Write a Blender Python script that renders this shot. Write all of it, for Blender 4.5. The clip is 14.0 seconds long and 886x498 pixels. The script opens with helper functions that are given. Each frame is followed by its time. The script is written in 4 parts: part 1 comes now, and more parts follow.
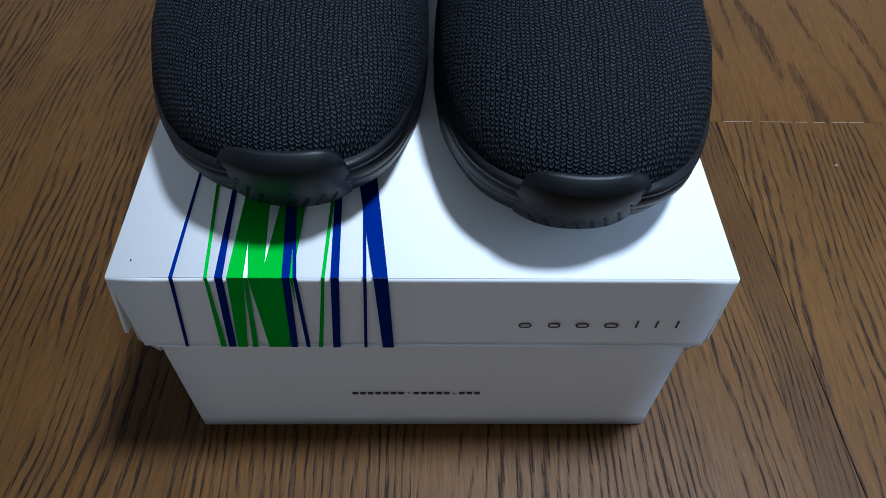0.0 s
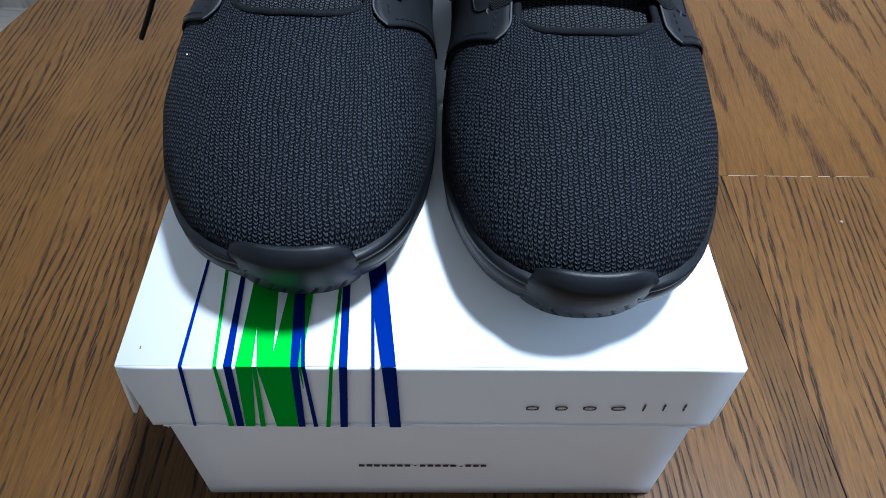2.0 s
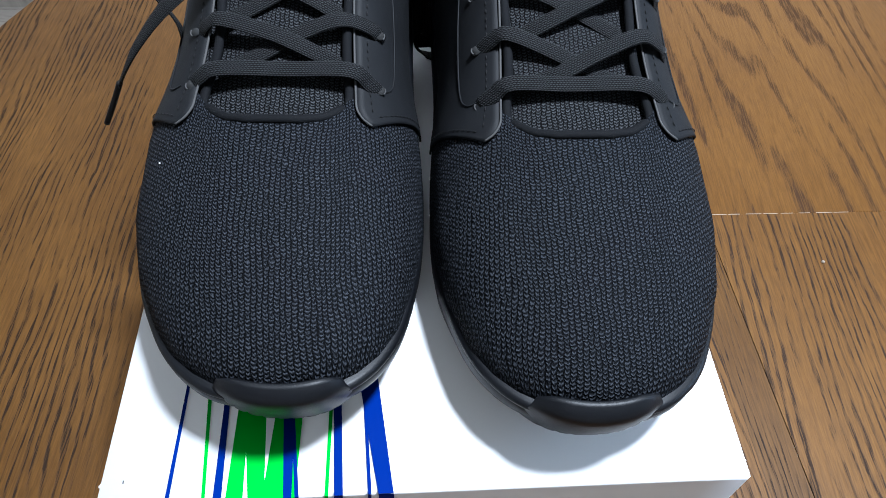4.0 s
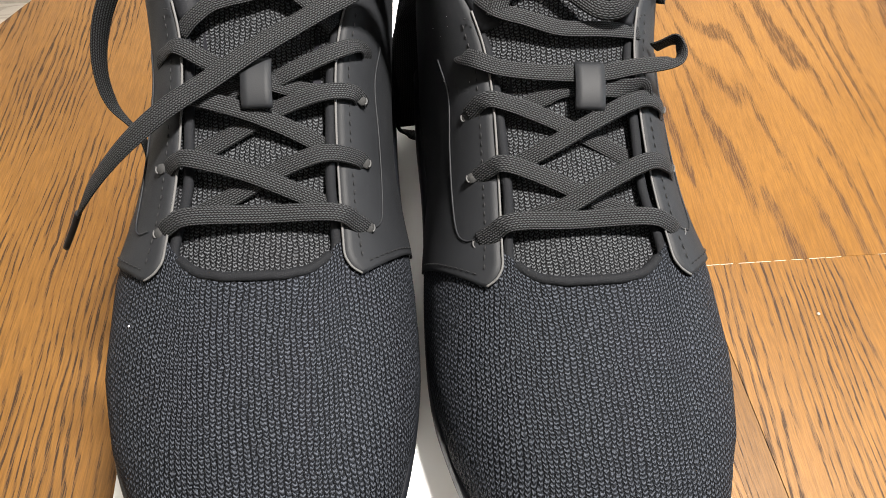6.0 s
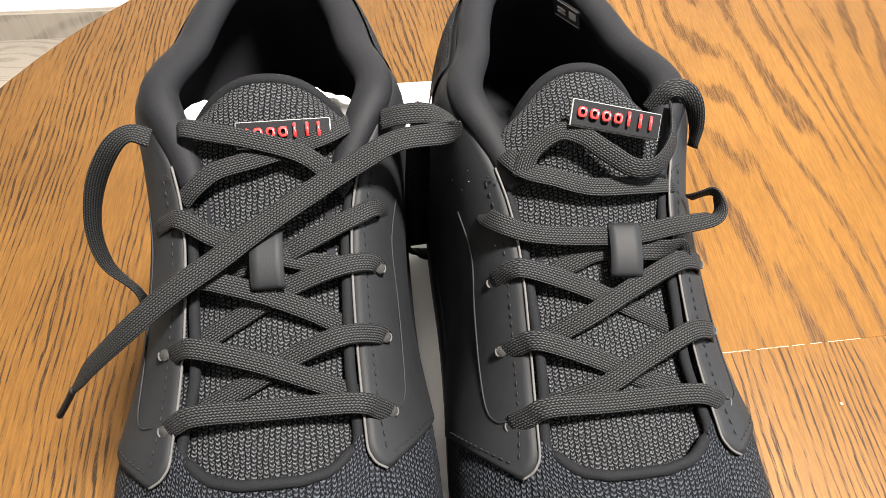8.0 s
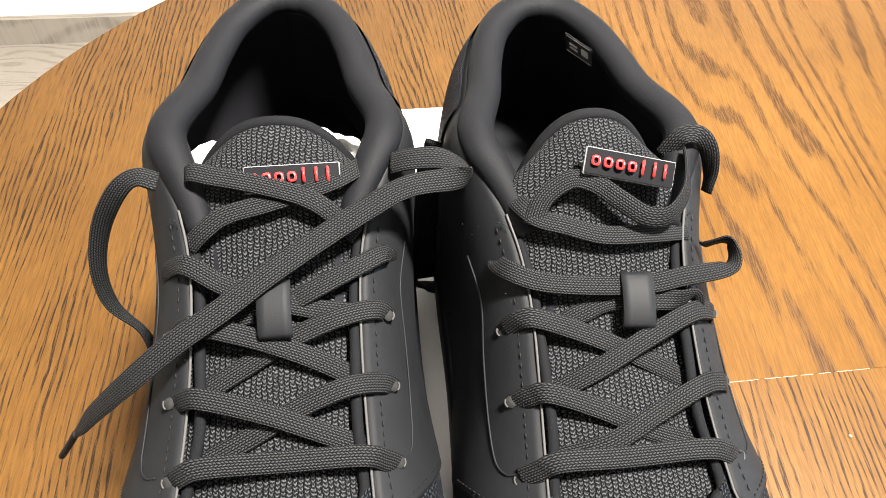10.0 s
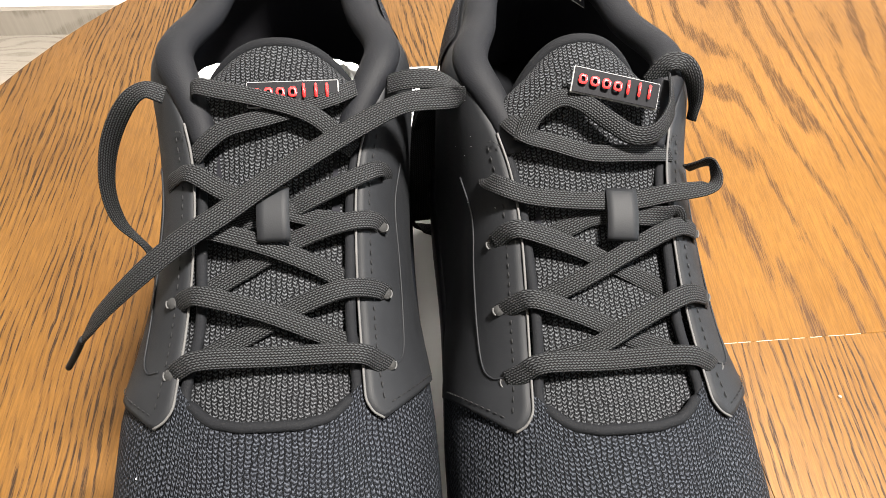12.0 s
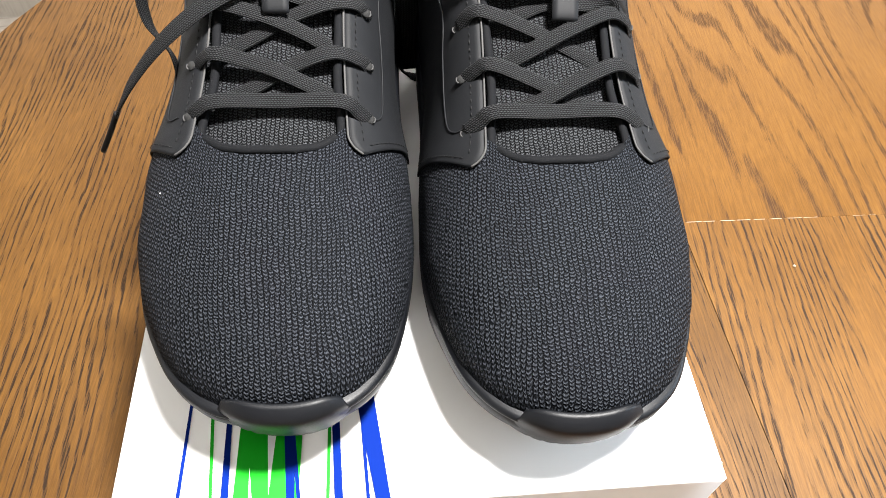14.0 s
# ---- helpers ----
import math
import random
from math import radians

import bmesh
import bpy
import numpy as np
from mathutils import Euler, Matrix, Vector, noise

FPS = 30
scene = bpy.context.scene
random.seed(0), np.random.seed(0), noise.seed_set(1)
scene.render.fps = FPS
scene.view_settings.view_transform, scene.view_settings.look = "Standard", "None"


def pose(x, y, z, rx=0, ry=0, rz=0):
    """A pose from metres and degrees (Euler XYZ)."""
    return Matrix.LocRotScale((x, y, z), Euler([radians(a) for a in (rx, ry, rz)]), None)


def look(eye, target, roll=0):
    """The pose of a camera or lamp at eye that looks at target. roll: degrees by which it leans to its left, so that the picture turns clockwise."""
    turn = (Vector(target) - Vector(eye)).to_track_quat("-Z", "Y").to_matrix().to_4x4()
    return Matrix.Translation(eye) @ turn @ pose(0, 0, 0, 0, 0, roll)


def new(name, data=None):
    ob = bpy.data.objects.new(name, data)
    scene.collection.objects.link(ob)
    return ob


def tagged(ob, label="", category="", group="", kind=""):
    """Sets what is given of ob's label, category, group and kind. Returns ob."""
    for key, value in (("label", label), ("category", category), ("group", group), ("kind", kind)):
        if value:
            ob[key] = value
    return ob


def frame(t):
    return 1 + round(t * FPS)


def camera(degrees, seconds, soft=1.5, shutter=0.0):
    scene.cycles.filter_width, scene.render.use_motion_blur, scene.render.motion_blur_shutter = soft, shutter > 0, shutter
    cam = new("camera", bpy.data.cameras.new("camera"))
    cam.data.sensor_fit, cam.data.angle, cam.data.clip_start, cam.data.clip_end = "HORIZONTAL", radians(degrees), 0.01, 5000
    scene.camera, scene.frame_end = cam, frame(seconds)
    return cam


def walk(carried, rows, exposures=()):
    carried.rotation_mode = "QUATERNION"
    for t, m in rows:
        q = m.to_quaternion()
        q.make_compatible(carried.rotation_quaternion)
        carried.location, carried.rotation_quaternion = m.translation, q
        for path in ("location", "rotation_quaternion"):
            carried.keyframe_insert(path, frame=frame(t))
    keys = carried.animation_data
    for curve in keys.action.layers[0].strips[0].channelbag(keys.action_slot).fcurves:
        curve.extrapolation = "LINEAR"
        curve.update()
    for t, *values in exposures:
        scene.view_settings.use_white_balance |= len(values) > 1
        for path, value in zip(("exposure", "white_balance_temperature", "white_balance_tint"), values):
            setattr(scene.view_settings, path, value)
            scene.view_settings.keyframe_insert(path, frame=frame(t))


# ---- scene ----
cam = camera(63.82, 14.0, soft=0.7)
PATH = [
    (0, (0.00004, -0.13963, 1.06350), (0.02396, 0.48080, 0.27960), 1.973),
    (0.5, (0.00015, -0.13656, 1.06750), (0.02258, 0.48584, 0.28512), 1.867),
    (1, (0.00081, -0.13245, 1.06977), (0.02234, 0.49324, 0.29000), 1.863),
    (1.5, (0.00037, -0.12741, 1.07303), (0.01990, 0.50176, 0.29601), 1.880),
    (2, (-0.00177, -0.12151, 1.07982), (0.01741, 0.51657, 0.31009), 1.783),
    (2.5, (-0.00494, -0.11631, 1.08470), (0.01919, 0.52481, 0.31764), 1.936),
    (3, (-0.00696, -0.10666, 1.09149), (0.02759, 0.53586, 0.32600), 2.164),
    (3.2, (-0.00827, -0.10072, 1.09457), (0.03548, 0.53163, 0.32113), 2.773),
    (5.3, (-0.00928, -0.04631, 1.11243), (0.06955, 0.54816, 0.31219), 2.988),
    (5.5, (-0.01001, -0.03921, 1.11657), (0.07429, 0.54324, 0.30809), 3.446),
    (6, (-0.01372, -0.02110, 1.12023), (0.08417, 0.55690, 0.31008), 4.338),
    (6.5, (-0.01832, -0.00608, 1.12234), (0.08155, 0.56678, 0.30880), 4.186),
    (7, (-0.02101, 0.01095, 1.12585), (0.08656, 0.58216, 0.31212), 4.469),
    (7.5, (-0.02236, 0.02425, 1.12887), (0.08507, 0.60085, 0.31894), 3.936),
    (8, (-0.02029, 0.03261, 1.13667), (0.09601, 0.61920, 0.33518), 4.237),
    (8.5, (-0.02119, 0.04066, 1.13949), (0.09560, 0.62925, 0.33954), 4.459),
    (8.7, (-0.02119, 0.04599, 1.14099), (0.09341, 0.63137, 0.33836), 4.572),
    (11, (-0.02059, 0.04465, 1.14217), (0.09189, 0.63853, 0.34551), 4.447),
    (11.5, (-0.01899, 0.03647, 1.13849), (0.08875, 0.62949, 0.34054), 4.147),
    (12, (-0.01962, 0.01635, 1.13253), (0.08550, 0.61442, 0.33802), 4.720),
    (12.5, (-0.01880, -0.00841, 1.12692), (0.08489, 0.60141, 0.34118), 4.605),
    (13, (-0.01633, -0.03800, 1.12298), (0.07609, 0.57899, 0.34145), 3.870),
    (13.5, (-0.01491, -0.06461, 1.11839), (0.07459, 0.55173, 0.33601), 3.975),
    (14, (-0.01244, -0.08206, 1.11527), (0.07386, 0.53073, 0.32975), 3.922),
]
EXPOSURES = [(0.0, -1.2, 4680, 6), (0.35, -0.45, 4680, 6), (1.5, -0.38, 4680, 6), (3.2, -0.45, 4680, 6), (5.3, 0.85, 6200, 10), (6.5, 1.1, 6400, 10), (7.5, 1.25, 6500, 10), (11.0, 1.25, 6500, 10), (12.8, 1.35, 6400, 10), (13.5, 1.33, 6280, 10), (14.0, 0.9, 6150, 10)]
walk(cam, [(t, look(eye, target, roll)) for t, eye, target, roll in PATH], EXPOSURES)

# ---- light ----
scene.view_settings.exposure = 0.0
world = bpy.data.worlds.new("room_air")
world.use_nodes = True
world.node_tree.nodes["Background"].inputs[0].default_value = (0.55, 0.6, 0.7, 1)
world.node_tree.nodes["Background"].inputs[1].default_value = 0.03
scene.world = world


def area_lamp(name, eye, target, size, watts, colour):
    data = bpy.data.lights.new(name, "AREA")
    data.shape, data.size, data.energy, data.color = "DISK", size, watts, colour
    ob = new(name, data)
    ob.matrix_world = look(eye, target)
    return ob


area_lamp("ceiling_bulb", (0.44, 0.14, 2.40), (0.0, 0.15, 0.87), 0.22, 100.0, (1.0, 0.94, 0.86))
# cool side light, set for the bluish tint on the right shoe
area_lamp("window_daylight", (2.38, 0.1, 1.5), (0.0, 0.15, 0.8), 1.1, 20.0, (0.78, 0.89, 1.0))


# ---- materials ----
def material(name):
    m = bpy.data.materials.new(name)
    m.use_nodes = True
    return m, m.node_tree.nodes, m.node_tree.links, m.node_tree.nodes["Principled BSDF"]


def node(nodes, kind, **values):
    n = nodes.new(kind)
    for key, value in values.items():
        n.inputs[key].default_value = value
    return n


def op(nodes, links, what, a, b=None, clamp=False):
    n = nodes.new("ShaderNodeMath")
    n.operation, n.use_clamp = what, clamp
    for i, v in enumerate((a, b)):
        if v is None:
            continue
        if isinstance(v, (int, float)):
            n.inputs[i].default_value = v
        else:
            links.new(v, n.inputs[i])
    return n.outputs[0]


def blend(nodes, links, fac, a, b):
    n = nodes.new("ShaderNodeMix")
    n.data_type = "RGBA"
    for slot, v in ((n.inputs[0], fac), (n.inputs[6], a), (n.inputs[7], b)):
        if isinstance(v, (int, float)):
            slot.default_value = v
        elif isinstance(v, tuple):
            slot.default_value = (*v, 1)
        else:
            links.new(v, slot)
    return n.outputs[2]


def relief(nodes, links, shader, height, strength, distance):
    n = node(nodes, "ShaderNodeBump", Strength=strength, Distance=distance)
    links.new(height, n.inputs["Height"])
    links.new(n.outputs[0], shader.inputs["Normal"])


def mapped(nodes, links, source, scale, turn=0.0, shift=(0, 0, 0)):
    n = nodes.new("ShaderNodeMapping")
    n.inputs["Scale"].default_value = scale
    n.inputs["Rotation"].default_value = (0, 0, radians(turn))
    n.inputs["Location"].default_value = shift
    links.new(source, n.inputs[0])
    return n.outputs[0]


def wood(name, turn, shift, light, mid, dark, spacing=210.0, rough=0.42, figure=24.0):
    """Stained oak: cathedral figure, dashed pores, broad tone changes."""
    m, nodes, links, shader = material(name)
    where = nodes.new("ShaderNodeTexCoord").outputs["Object"]
    base = mapped(nodes, links, where, (1, 1, 1), turn, shift)
    broad = node(nodes, "ShaderNodeTexNoise", Scale=1.0, Detail=2.0)
    links.new(mapped(nodes, links, base, (6, 1.1, 1)), broad.inputs["Vector"])
    wobble = node(nodes, "ShaderNodeTexNoise", Scale=1.0, Detail=3.0)
    links.new(mapped(nodes, links, base, (48, 9, 1)), wobble.inputs["Vector"])
    split = nodes.new("ShaderNodeSeparateXYZ")
    links.new(base, split.inputs[0])
    rings = op(nodes, links, "ADD", op(nodes, links, "MULTIPLY", split.outputs[0], spacing), op(nodes, links, "MULTIPLY", broad.outputs[0], figure))
    rings = op(nodes, links, "ADD", rings, op(nodes, links, "MULTIPLY", wobble.outputs[0], spacing / 62))
    wave = op(nodes, links, "SINE", op(nodes, links, "MULTIPLY", rings, 6.2832))
    line = op(nodes, links, "POWER", op(nodes, links, "ADD", op(nodes, links, "MULTIPLY", wave, 0.5), 0.5), 1.9)
    pores = node(nodes, "ShaderNodeTexNoise", Scale=1.0, Detail=4.0, Roughness=0.65)
    links.new(mapped(nodes, links, base, (620, 95, 1)), pores.inputs["Vector"])
    some = node(nodes, "ShaderNodeTexNoise", Scale=1.0, Detail=2.0)
    links.new(mapped(nodes, links, base, (36, 6, 1)), some.inputs["Vector"])
    strong = nodes.new("ShaderNodeMapRange")
    strong.inputs[1].default_value, strong.inputs[2].default_value, strong.inputs[3].default_value = 0.34, 0.62, 0.22
    links.new(some.outputs[0], strong.inputs[0])
    mix = op(nodes, links, "ADD", op(nodes, links, "MULTIPLY", op(nodes, links, "MULTIPLY", line, strong.outputs[0]), 0.85), op(nodes, links, "MULTIPLY", pores.outputs[0], 0.85))
    crisp = nodes.new("ShaderNodeMapRange")
    crisp.interpolation_type = "SMOOTHSTEP"
    crisp.inputs[1].default_value, crisp.inputs[2].default_value = 0.60, 1.05
    links.new(mix, crisp.inputs[0])
    fibre = node(nodes, "ShaderNodeTexNoise", Scale=1.0, Detail=3.0, Roughness=0.65)
    links.new(mapped(nodes, links, base, (1250, 60, 1)), fibre.inputs["Vector"])
    hair = nodes.new("ShaderNodeMapRange")
    hair.interpolation_type = "SMOOTHSTEP"
    hair.inputs[1].default_value, hair.inputs[2].default_value = 0.40, 0.62
    links.new(fibre.outputs[0], hair.inputs[0])
    streak = op(nodes, links, "ADD", op(nodes, links, "MULTIPLY", crisp.outputs[0], op(nodes, links, "ADD", op(nodes, links, "MULTIPLY", hair.outputs[0], 0.60), 0.42)), op(nodes, links, "MULTIPLY", hair.outputs[0], 0.24), True)
    fine = node(nodes, "ShaderNodeTexNoise", Scale=1.0, Detail=4.0, Roughness=0.7)
    links.new(mapped(nodes, links, base, (900, 22, 1)), fine.inputs["Vector"])
    patch = node(nodes, "ShaderNodeTexNoise", Scale=9.0, Detail=3.0)
    links.new(where, patch.inputs["Vector"])
    sheen = op(nodes, links, "ADD", op(nodes, links, "MULTIPLY", fine.outputs[0], 0.40), op(nodes, links, "ADD", op(nodes, links, "MULTIPLY", patch.outputs[0], 0.35), op(nodes, links, "MULTIPLY", pores.outputs[0], 0.25)))
    tone = blend(nodes, links, op(nodes, links, "ADD", op(nodes, links, "MULTIPLY", op(nodes, links, "SUBTRACT", sheen, 0.5), 2.6), 0.5, True), mid, light)
    colour = blend(nodes, links, op(nodes, links, "MULTIPLY", streak, 0.92), tone, dark)
    links.new(colour, shader.inputs["Base Color"])
    shader.inputs["Specular IOR Level"].default_value = 0.15
    gloss = op(nodes, links, "ADD", op(nodes, links, "MULTIPLY", streak, 0.22), op(nodes, links, "ADD", op(nodes, links, "MULTIPLY", patch.outputs[0], 0.18), rough - 0.09))
    links.new(gloss, shader.inputs["Roughness"])
    relief(nodes, links, shader, op(nodes, links, "SUBTRACT", op(nodes, links, "MULTIPLY", fine.outputs[0], 0.3), streak), 0.18, 0.0004)
    return m


def plain(name, colour, rough, grain=0.0, grain_scale=900.0, metal=0.0, spread=0.12, coat=0.0, sheen=0.0, spec=0.5):
    """One surface colour with a slight mottling and a fine relief."""
    m, nodes, links, shader = material(name)
    where = nodes.new("ShaderNodeTexCoord").outputs["Object"]
    mottle = node(nodes, "ShaderNodeTexNoise", Scale=60.0, Detail=4.0)
    links.new(where, mottle.inputs["Vector"])
    low = tuple(c * (1 - spread) for c in colour)
    high = tuple(min(1.0, c * (1 + spread)) for c in colour)
    links.new(blend(nodes, links, mottle.outputs[0], low, high), shader.inputs["Base Color"])
    shader.inputs["Metallic"].default_value = metal
    shader.inputs["Coat Weight"].default_value = coat
    shader.inputs["Specular IOR Level"].default_value = spec
    shader.inputs["Sheen Weight"].default_value = sheen
    links.new(op(nodes, links, "ADD", op(nodes, links, "MULTIPLY", mottle.outputs[0], 0.14), rough - 0.07), shader.inputs["Roughness"])
    if grain:
        fine = node(nodes, "ShaderNodeTexNoise", Scale=grain_scale, Detail=3.0)
        links.new(where, fine.inputs["Vector"])
        relief(nodes, links, shader, fine.outputs[0], grain, 0.0004)
    return m


def knit(name, across, along, thread, gap, rough=0.62, depth=0.0005):
    """Knitted mesh: columns of slanted V stitches with dark dashed slits between them, laid out in metres by the UV map."""
    m, nodes, links, shader = material(name)
    uv = nodes.new("ShaderNodeUVMap").outputs[0]
    wob = node(nodes, "ShaderNodeTexNoise", Scale=420.0, Detail=2.0)
    links.new(uv, wob.inputs["Vector"])
    drift = node(nodes, "ShaderNodeTexNoise", Scale=45.0, Detail=2.0)
    links.new(uv, drift.inputs["Vector"])
    split = nodes.new("ShaderNodeSeparateXYZ")
    links.new(uv, split.inputs[0])
    jitter = op(nodes, links, "MULTIPLY", op(nodes, links, "SUBTRACT", wob.outputs[0], 0.5), 0.95)
    sway = op(nodes, links, "MULTIPLY", op(nodes, links, "SUBTRACT", drift.outputs[0], 0.5), 2.2)
    x = op(nodes, links, "ADD", op(nodes, links, "ADD", op(nodes, links, "MULTIPLY", split.outputs[0], 1 / across), jitter), sway)
    y = op(nodes, links, "ADD", op(nodes, links, "MULTIPLY", split.outputs[1], 1 / along), jitter)
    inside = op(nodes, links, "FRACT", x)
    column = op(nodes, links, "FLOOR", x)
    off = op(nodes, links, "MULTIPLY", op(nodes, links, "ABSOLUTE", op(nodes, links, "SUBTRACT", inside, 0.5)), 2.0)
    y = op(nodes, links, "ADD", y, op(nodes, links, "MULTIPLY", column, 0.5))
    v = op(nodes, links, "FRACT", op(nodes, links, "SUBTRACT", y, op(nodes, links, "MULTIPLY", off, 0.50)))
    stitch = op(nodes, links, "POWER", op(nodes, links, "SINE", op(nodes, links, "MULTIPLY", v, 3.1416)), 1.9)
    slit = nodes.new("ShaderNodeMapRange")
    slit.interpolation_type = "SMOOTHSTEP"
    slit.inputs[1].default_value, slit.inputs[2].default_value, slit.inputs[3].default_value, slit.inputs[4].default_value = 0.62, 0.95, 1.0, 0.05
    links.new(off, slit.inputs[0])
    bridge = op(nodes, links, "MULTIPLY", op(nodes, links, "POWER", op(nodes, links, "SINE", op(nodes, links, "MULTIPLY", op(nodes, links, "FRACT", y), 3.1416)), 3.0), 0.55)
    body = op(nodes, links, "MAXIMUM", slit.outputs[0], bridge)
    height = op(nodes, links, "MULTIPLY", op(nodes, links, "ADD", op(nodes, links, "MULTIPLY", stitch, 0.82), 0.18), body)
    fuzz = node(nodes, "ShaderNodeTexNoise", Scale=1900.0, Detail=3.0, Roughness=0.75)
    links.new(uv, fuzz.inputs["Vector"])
    # colour sinks to near black in the holes: dark base layer plus painted shade
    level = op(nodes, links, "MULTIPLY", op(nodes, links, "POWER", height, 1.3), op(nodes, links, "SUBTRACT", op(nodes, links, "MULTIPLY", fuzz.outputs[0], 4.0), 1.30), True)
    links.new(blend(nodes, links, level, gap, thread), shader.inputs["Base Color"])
    shader.inputs["Roughness"].default_value = rough
    shader.inputs["Specular IOR Level"].default_value = 0.035
    relief(nodes, links, shader, op(nodes, links, "ADD", height, op(nodes, links, "MULTIPLY", fuzz.outputs[0], 0.3)), 0.9, depth)
    return m


def braid(name, thread, gap):
    """Flat woven shoelace: herringbone rows along the length."""
    m, nodes, links, shader = material(name)
    uv = nodes.new("ShaderNodeUVMap").outputs[0]
    split = nodes.new("ShaderNodeSeparateXYZ")
    links.new(uv, split.inputs[0])
    x = op(nodes, links, "MULTIPLY", split.outputs[0], 1 / 0.00078)
    row = op(nodes, links, "FLOOR", x)
    inside = op(nodes, links, "FRACT", x)
    side = op(nodes, links, "SUBTRACT", op(nodes, links, "MULTIPLY", op(nodes, links, "MODULO", op(nodes, links, "ABSOLUTE", row), 2.0), 2.0), 1.0)
    y = op(nodes, links, "ADD", op(nodes, links, "MULTIPLY", split.outputs[1], 1 / 0.0011), op(nodes, links, "MULTIPLY", op(nodes, links, "MULTIPLY", inside, side), 0.6))
    hump = op(nodes, links, "SINE", op(nodes, links, "MULTIPLY", op(nodes, links, "FRACT", y), 3.1416))
    rib = op(nodes, links, "POWER", op(nodes, links, "SINE", op(nodes, links, "MULTIPLY", inside, 3.1416)), 1.3)
    height = op(nodes, links, "MULTIPLY", hump, rib)
    fuzz = node(nodes, "ShaderNodeTexNoise", Scale=3000.0, Detail=2.0)
    links.new(uv, fuzz.inputs["Vector"])
    # shade between the threads is painted in through the near-black gap colour
    links.new(blend(nodes, links, op(nodes, links, "MULTIPLY", height, op(nodes, links, "SUBTRACT", op(nodes, links, "MULTIPLY", fuzz.outputs[0], 2.6), 0.45), True), gap, thread), shader.inputs["Base Color"])
    shader.inputs["Roughness"].default_value = 0.6
    shader.inputs["Specular IOR Level"].default_value = 0.05
    relief(nodes, links, shader, height, 0.7, 0.0003)
    return m


OAK = ((0.132, 0.0630, 0.0132), (0.060, 0.0258, 0.0052), (0.0085, 0.0033, 0.0009))
# same oak, darkened for the left and rear boards where less light falls
OAK_SHADED = tuple(tuple(c * 0.78 for c in tone) for tone in OAK)
OAK_DARKER = tuple(tuple(c * 0.72 for c in tone) for tone in OAK)
OAK_FRONT = wood("oak_front", 0, (0.3, 0.1, 0), *OAK)
OAK_SIDE = wood("oak_side", 4, (1.7, 0.4, 0), *OAK, 175.0)
OAK_FAR = wood("oak_far", 6, (2.6, 1.1, 0), OAK[0], OAK[1], (0.0260, 0.0105, 0.0024), 60.0, 0.36, 13.0)
OAK_REAR = wood("oak_rear", -3, (3.1, 2.2, 0), *OAK_SHADED)
OAK_LEFT = wood("oak_left", 3, (5.2, 1.3, 0), *OAK_SHADED)
OAK_STRIP = wood("oak_strip", 2, (7.2, 0.7, 0), *OAK_DARKER)
OAK_LEG = wood("oak_leg", 0, (0, 0, 0), *OAK)
DUST = plain("seam_dust", (0.26, 0.22, 0.17), 0.9, 0.5)
# unseen walls: the tone sets how much light they bounce back
REST = plain("unseen_wall_beige", (0.66, 0.64, 0.60), 0.85, 0.15, 300.0, spread=0.04)
LAMINATE = wood("grey_laminate", 90, (0, 0, 0), (0.27, 0.245, 0.21), (0.23, 0.205, 0.175), (0.17, 0.15, 0.125), 30.0, 0.5)
WALL = plain("white_wall_paint", (0.78, 0.77, 0.755), 0.85, 0.15, 300.0, spread=0.03)
CARD = plain("white_coated_card", (0.84, 0.84, 0.84), 0.5, 0.06, 500.0, spread=0.02)
CARD_RAW = plain("grey_card_edge", (0.52, 0.51, 0.50), 0.85, 0.3, 1500.0)
GREEN = plain("green_ink", (0.008, 0.32, 0.006), 0.6, spread=0.04, spec=0.2)
BLUE = plain("blue_ink", (0.0008, 0.012, 0.135), 0.7, spread=0.05, spec=0.05)
BLACK_INK = plain("black_ink", (0.015, 0.015, 0.02), 0.5)
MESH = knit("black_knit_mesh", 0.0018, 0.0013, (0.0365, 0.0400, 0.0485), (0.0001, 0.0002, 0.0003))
TONGUE_KNIT = knit("black_tongue_knit", 0.0017, 0.0012, (0.0560, 0.0582, 0.0630), (0.0001, 0.0001, 0.0002))
LACE = braid("black_braided_lace", (0.0330, 0.0338, 0.0358), (0.0000, 0.0001, 0.0001))
PANEL = plain("matt_black_synthetic", (0.0068, 0.0073, 0.0084), 0.60, 0.12, 2600.0, spec=0.12, spread=0.25)
RUBBER = plain("black_moulded_foam", (0.0028, 0.0032, 0.0044), 0.46, 0.14, 1800.0, spec=0.22)
LINING = plain("black_lining_cloth", (0.007, 0.007, 0.009), 0.9, 0.35, 2200.0, spec=0.12)
COLLAR = plain("black_collar_cloth", (0.0030, 0.0033, 0.0044), 0.68, 0.30, 2400.0, spec=0.12)
PIPING = plain("black_piping_cloth", (0.0034, 0.0037, 0.0045), 0.8, 0.5, 1900.0, spec=0.10, spread=0.35)
CUT_EDGE = plain("grey_cut_edge", (0.036, 0.0355, 0.035), 0.8, 0.3, 2500.0, spread=0.7)
INSOLE = plain("dark_felt_insole", (0.016, 0.016, 0.017), 0.95, 0.8, 900.0, spread=0.6)
THREAD = plain("black_thread", (0.008, 0.008, 0.0085), 0.7, spec=0.15)
HOLE_SHADE = plain("eyelet_hole_shade", (0.003, 0.003, 0.003), 0.9)
FRAY = plain("frayed_eyelet_rim", (0.028, 0.028, 0.028), 0.8)
LABEL = plain("glossy_black_label", (0.004, 0.004, 0.005), 0.50, 0.03, 300.0, spec=0.07)
RED = plain("glossy_red_print", (0.62, 0.02, 0.02), 0.25, coat=0.5)
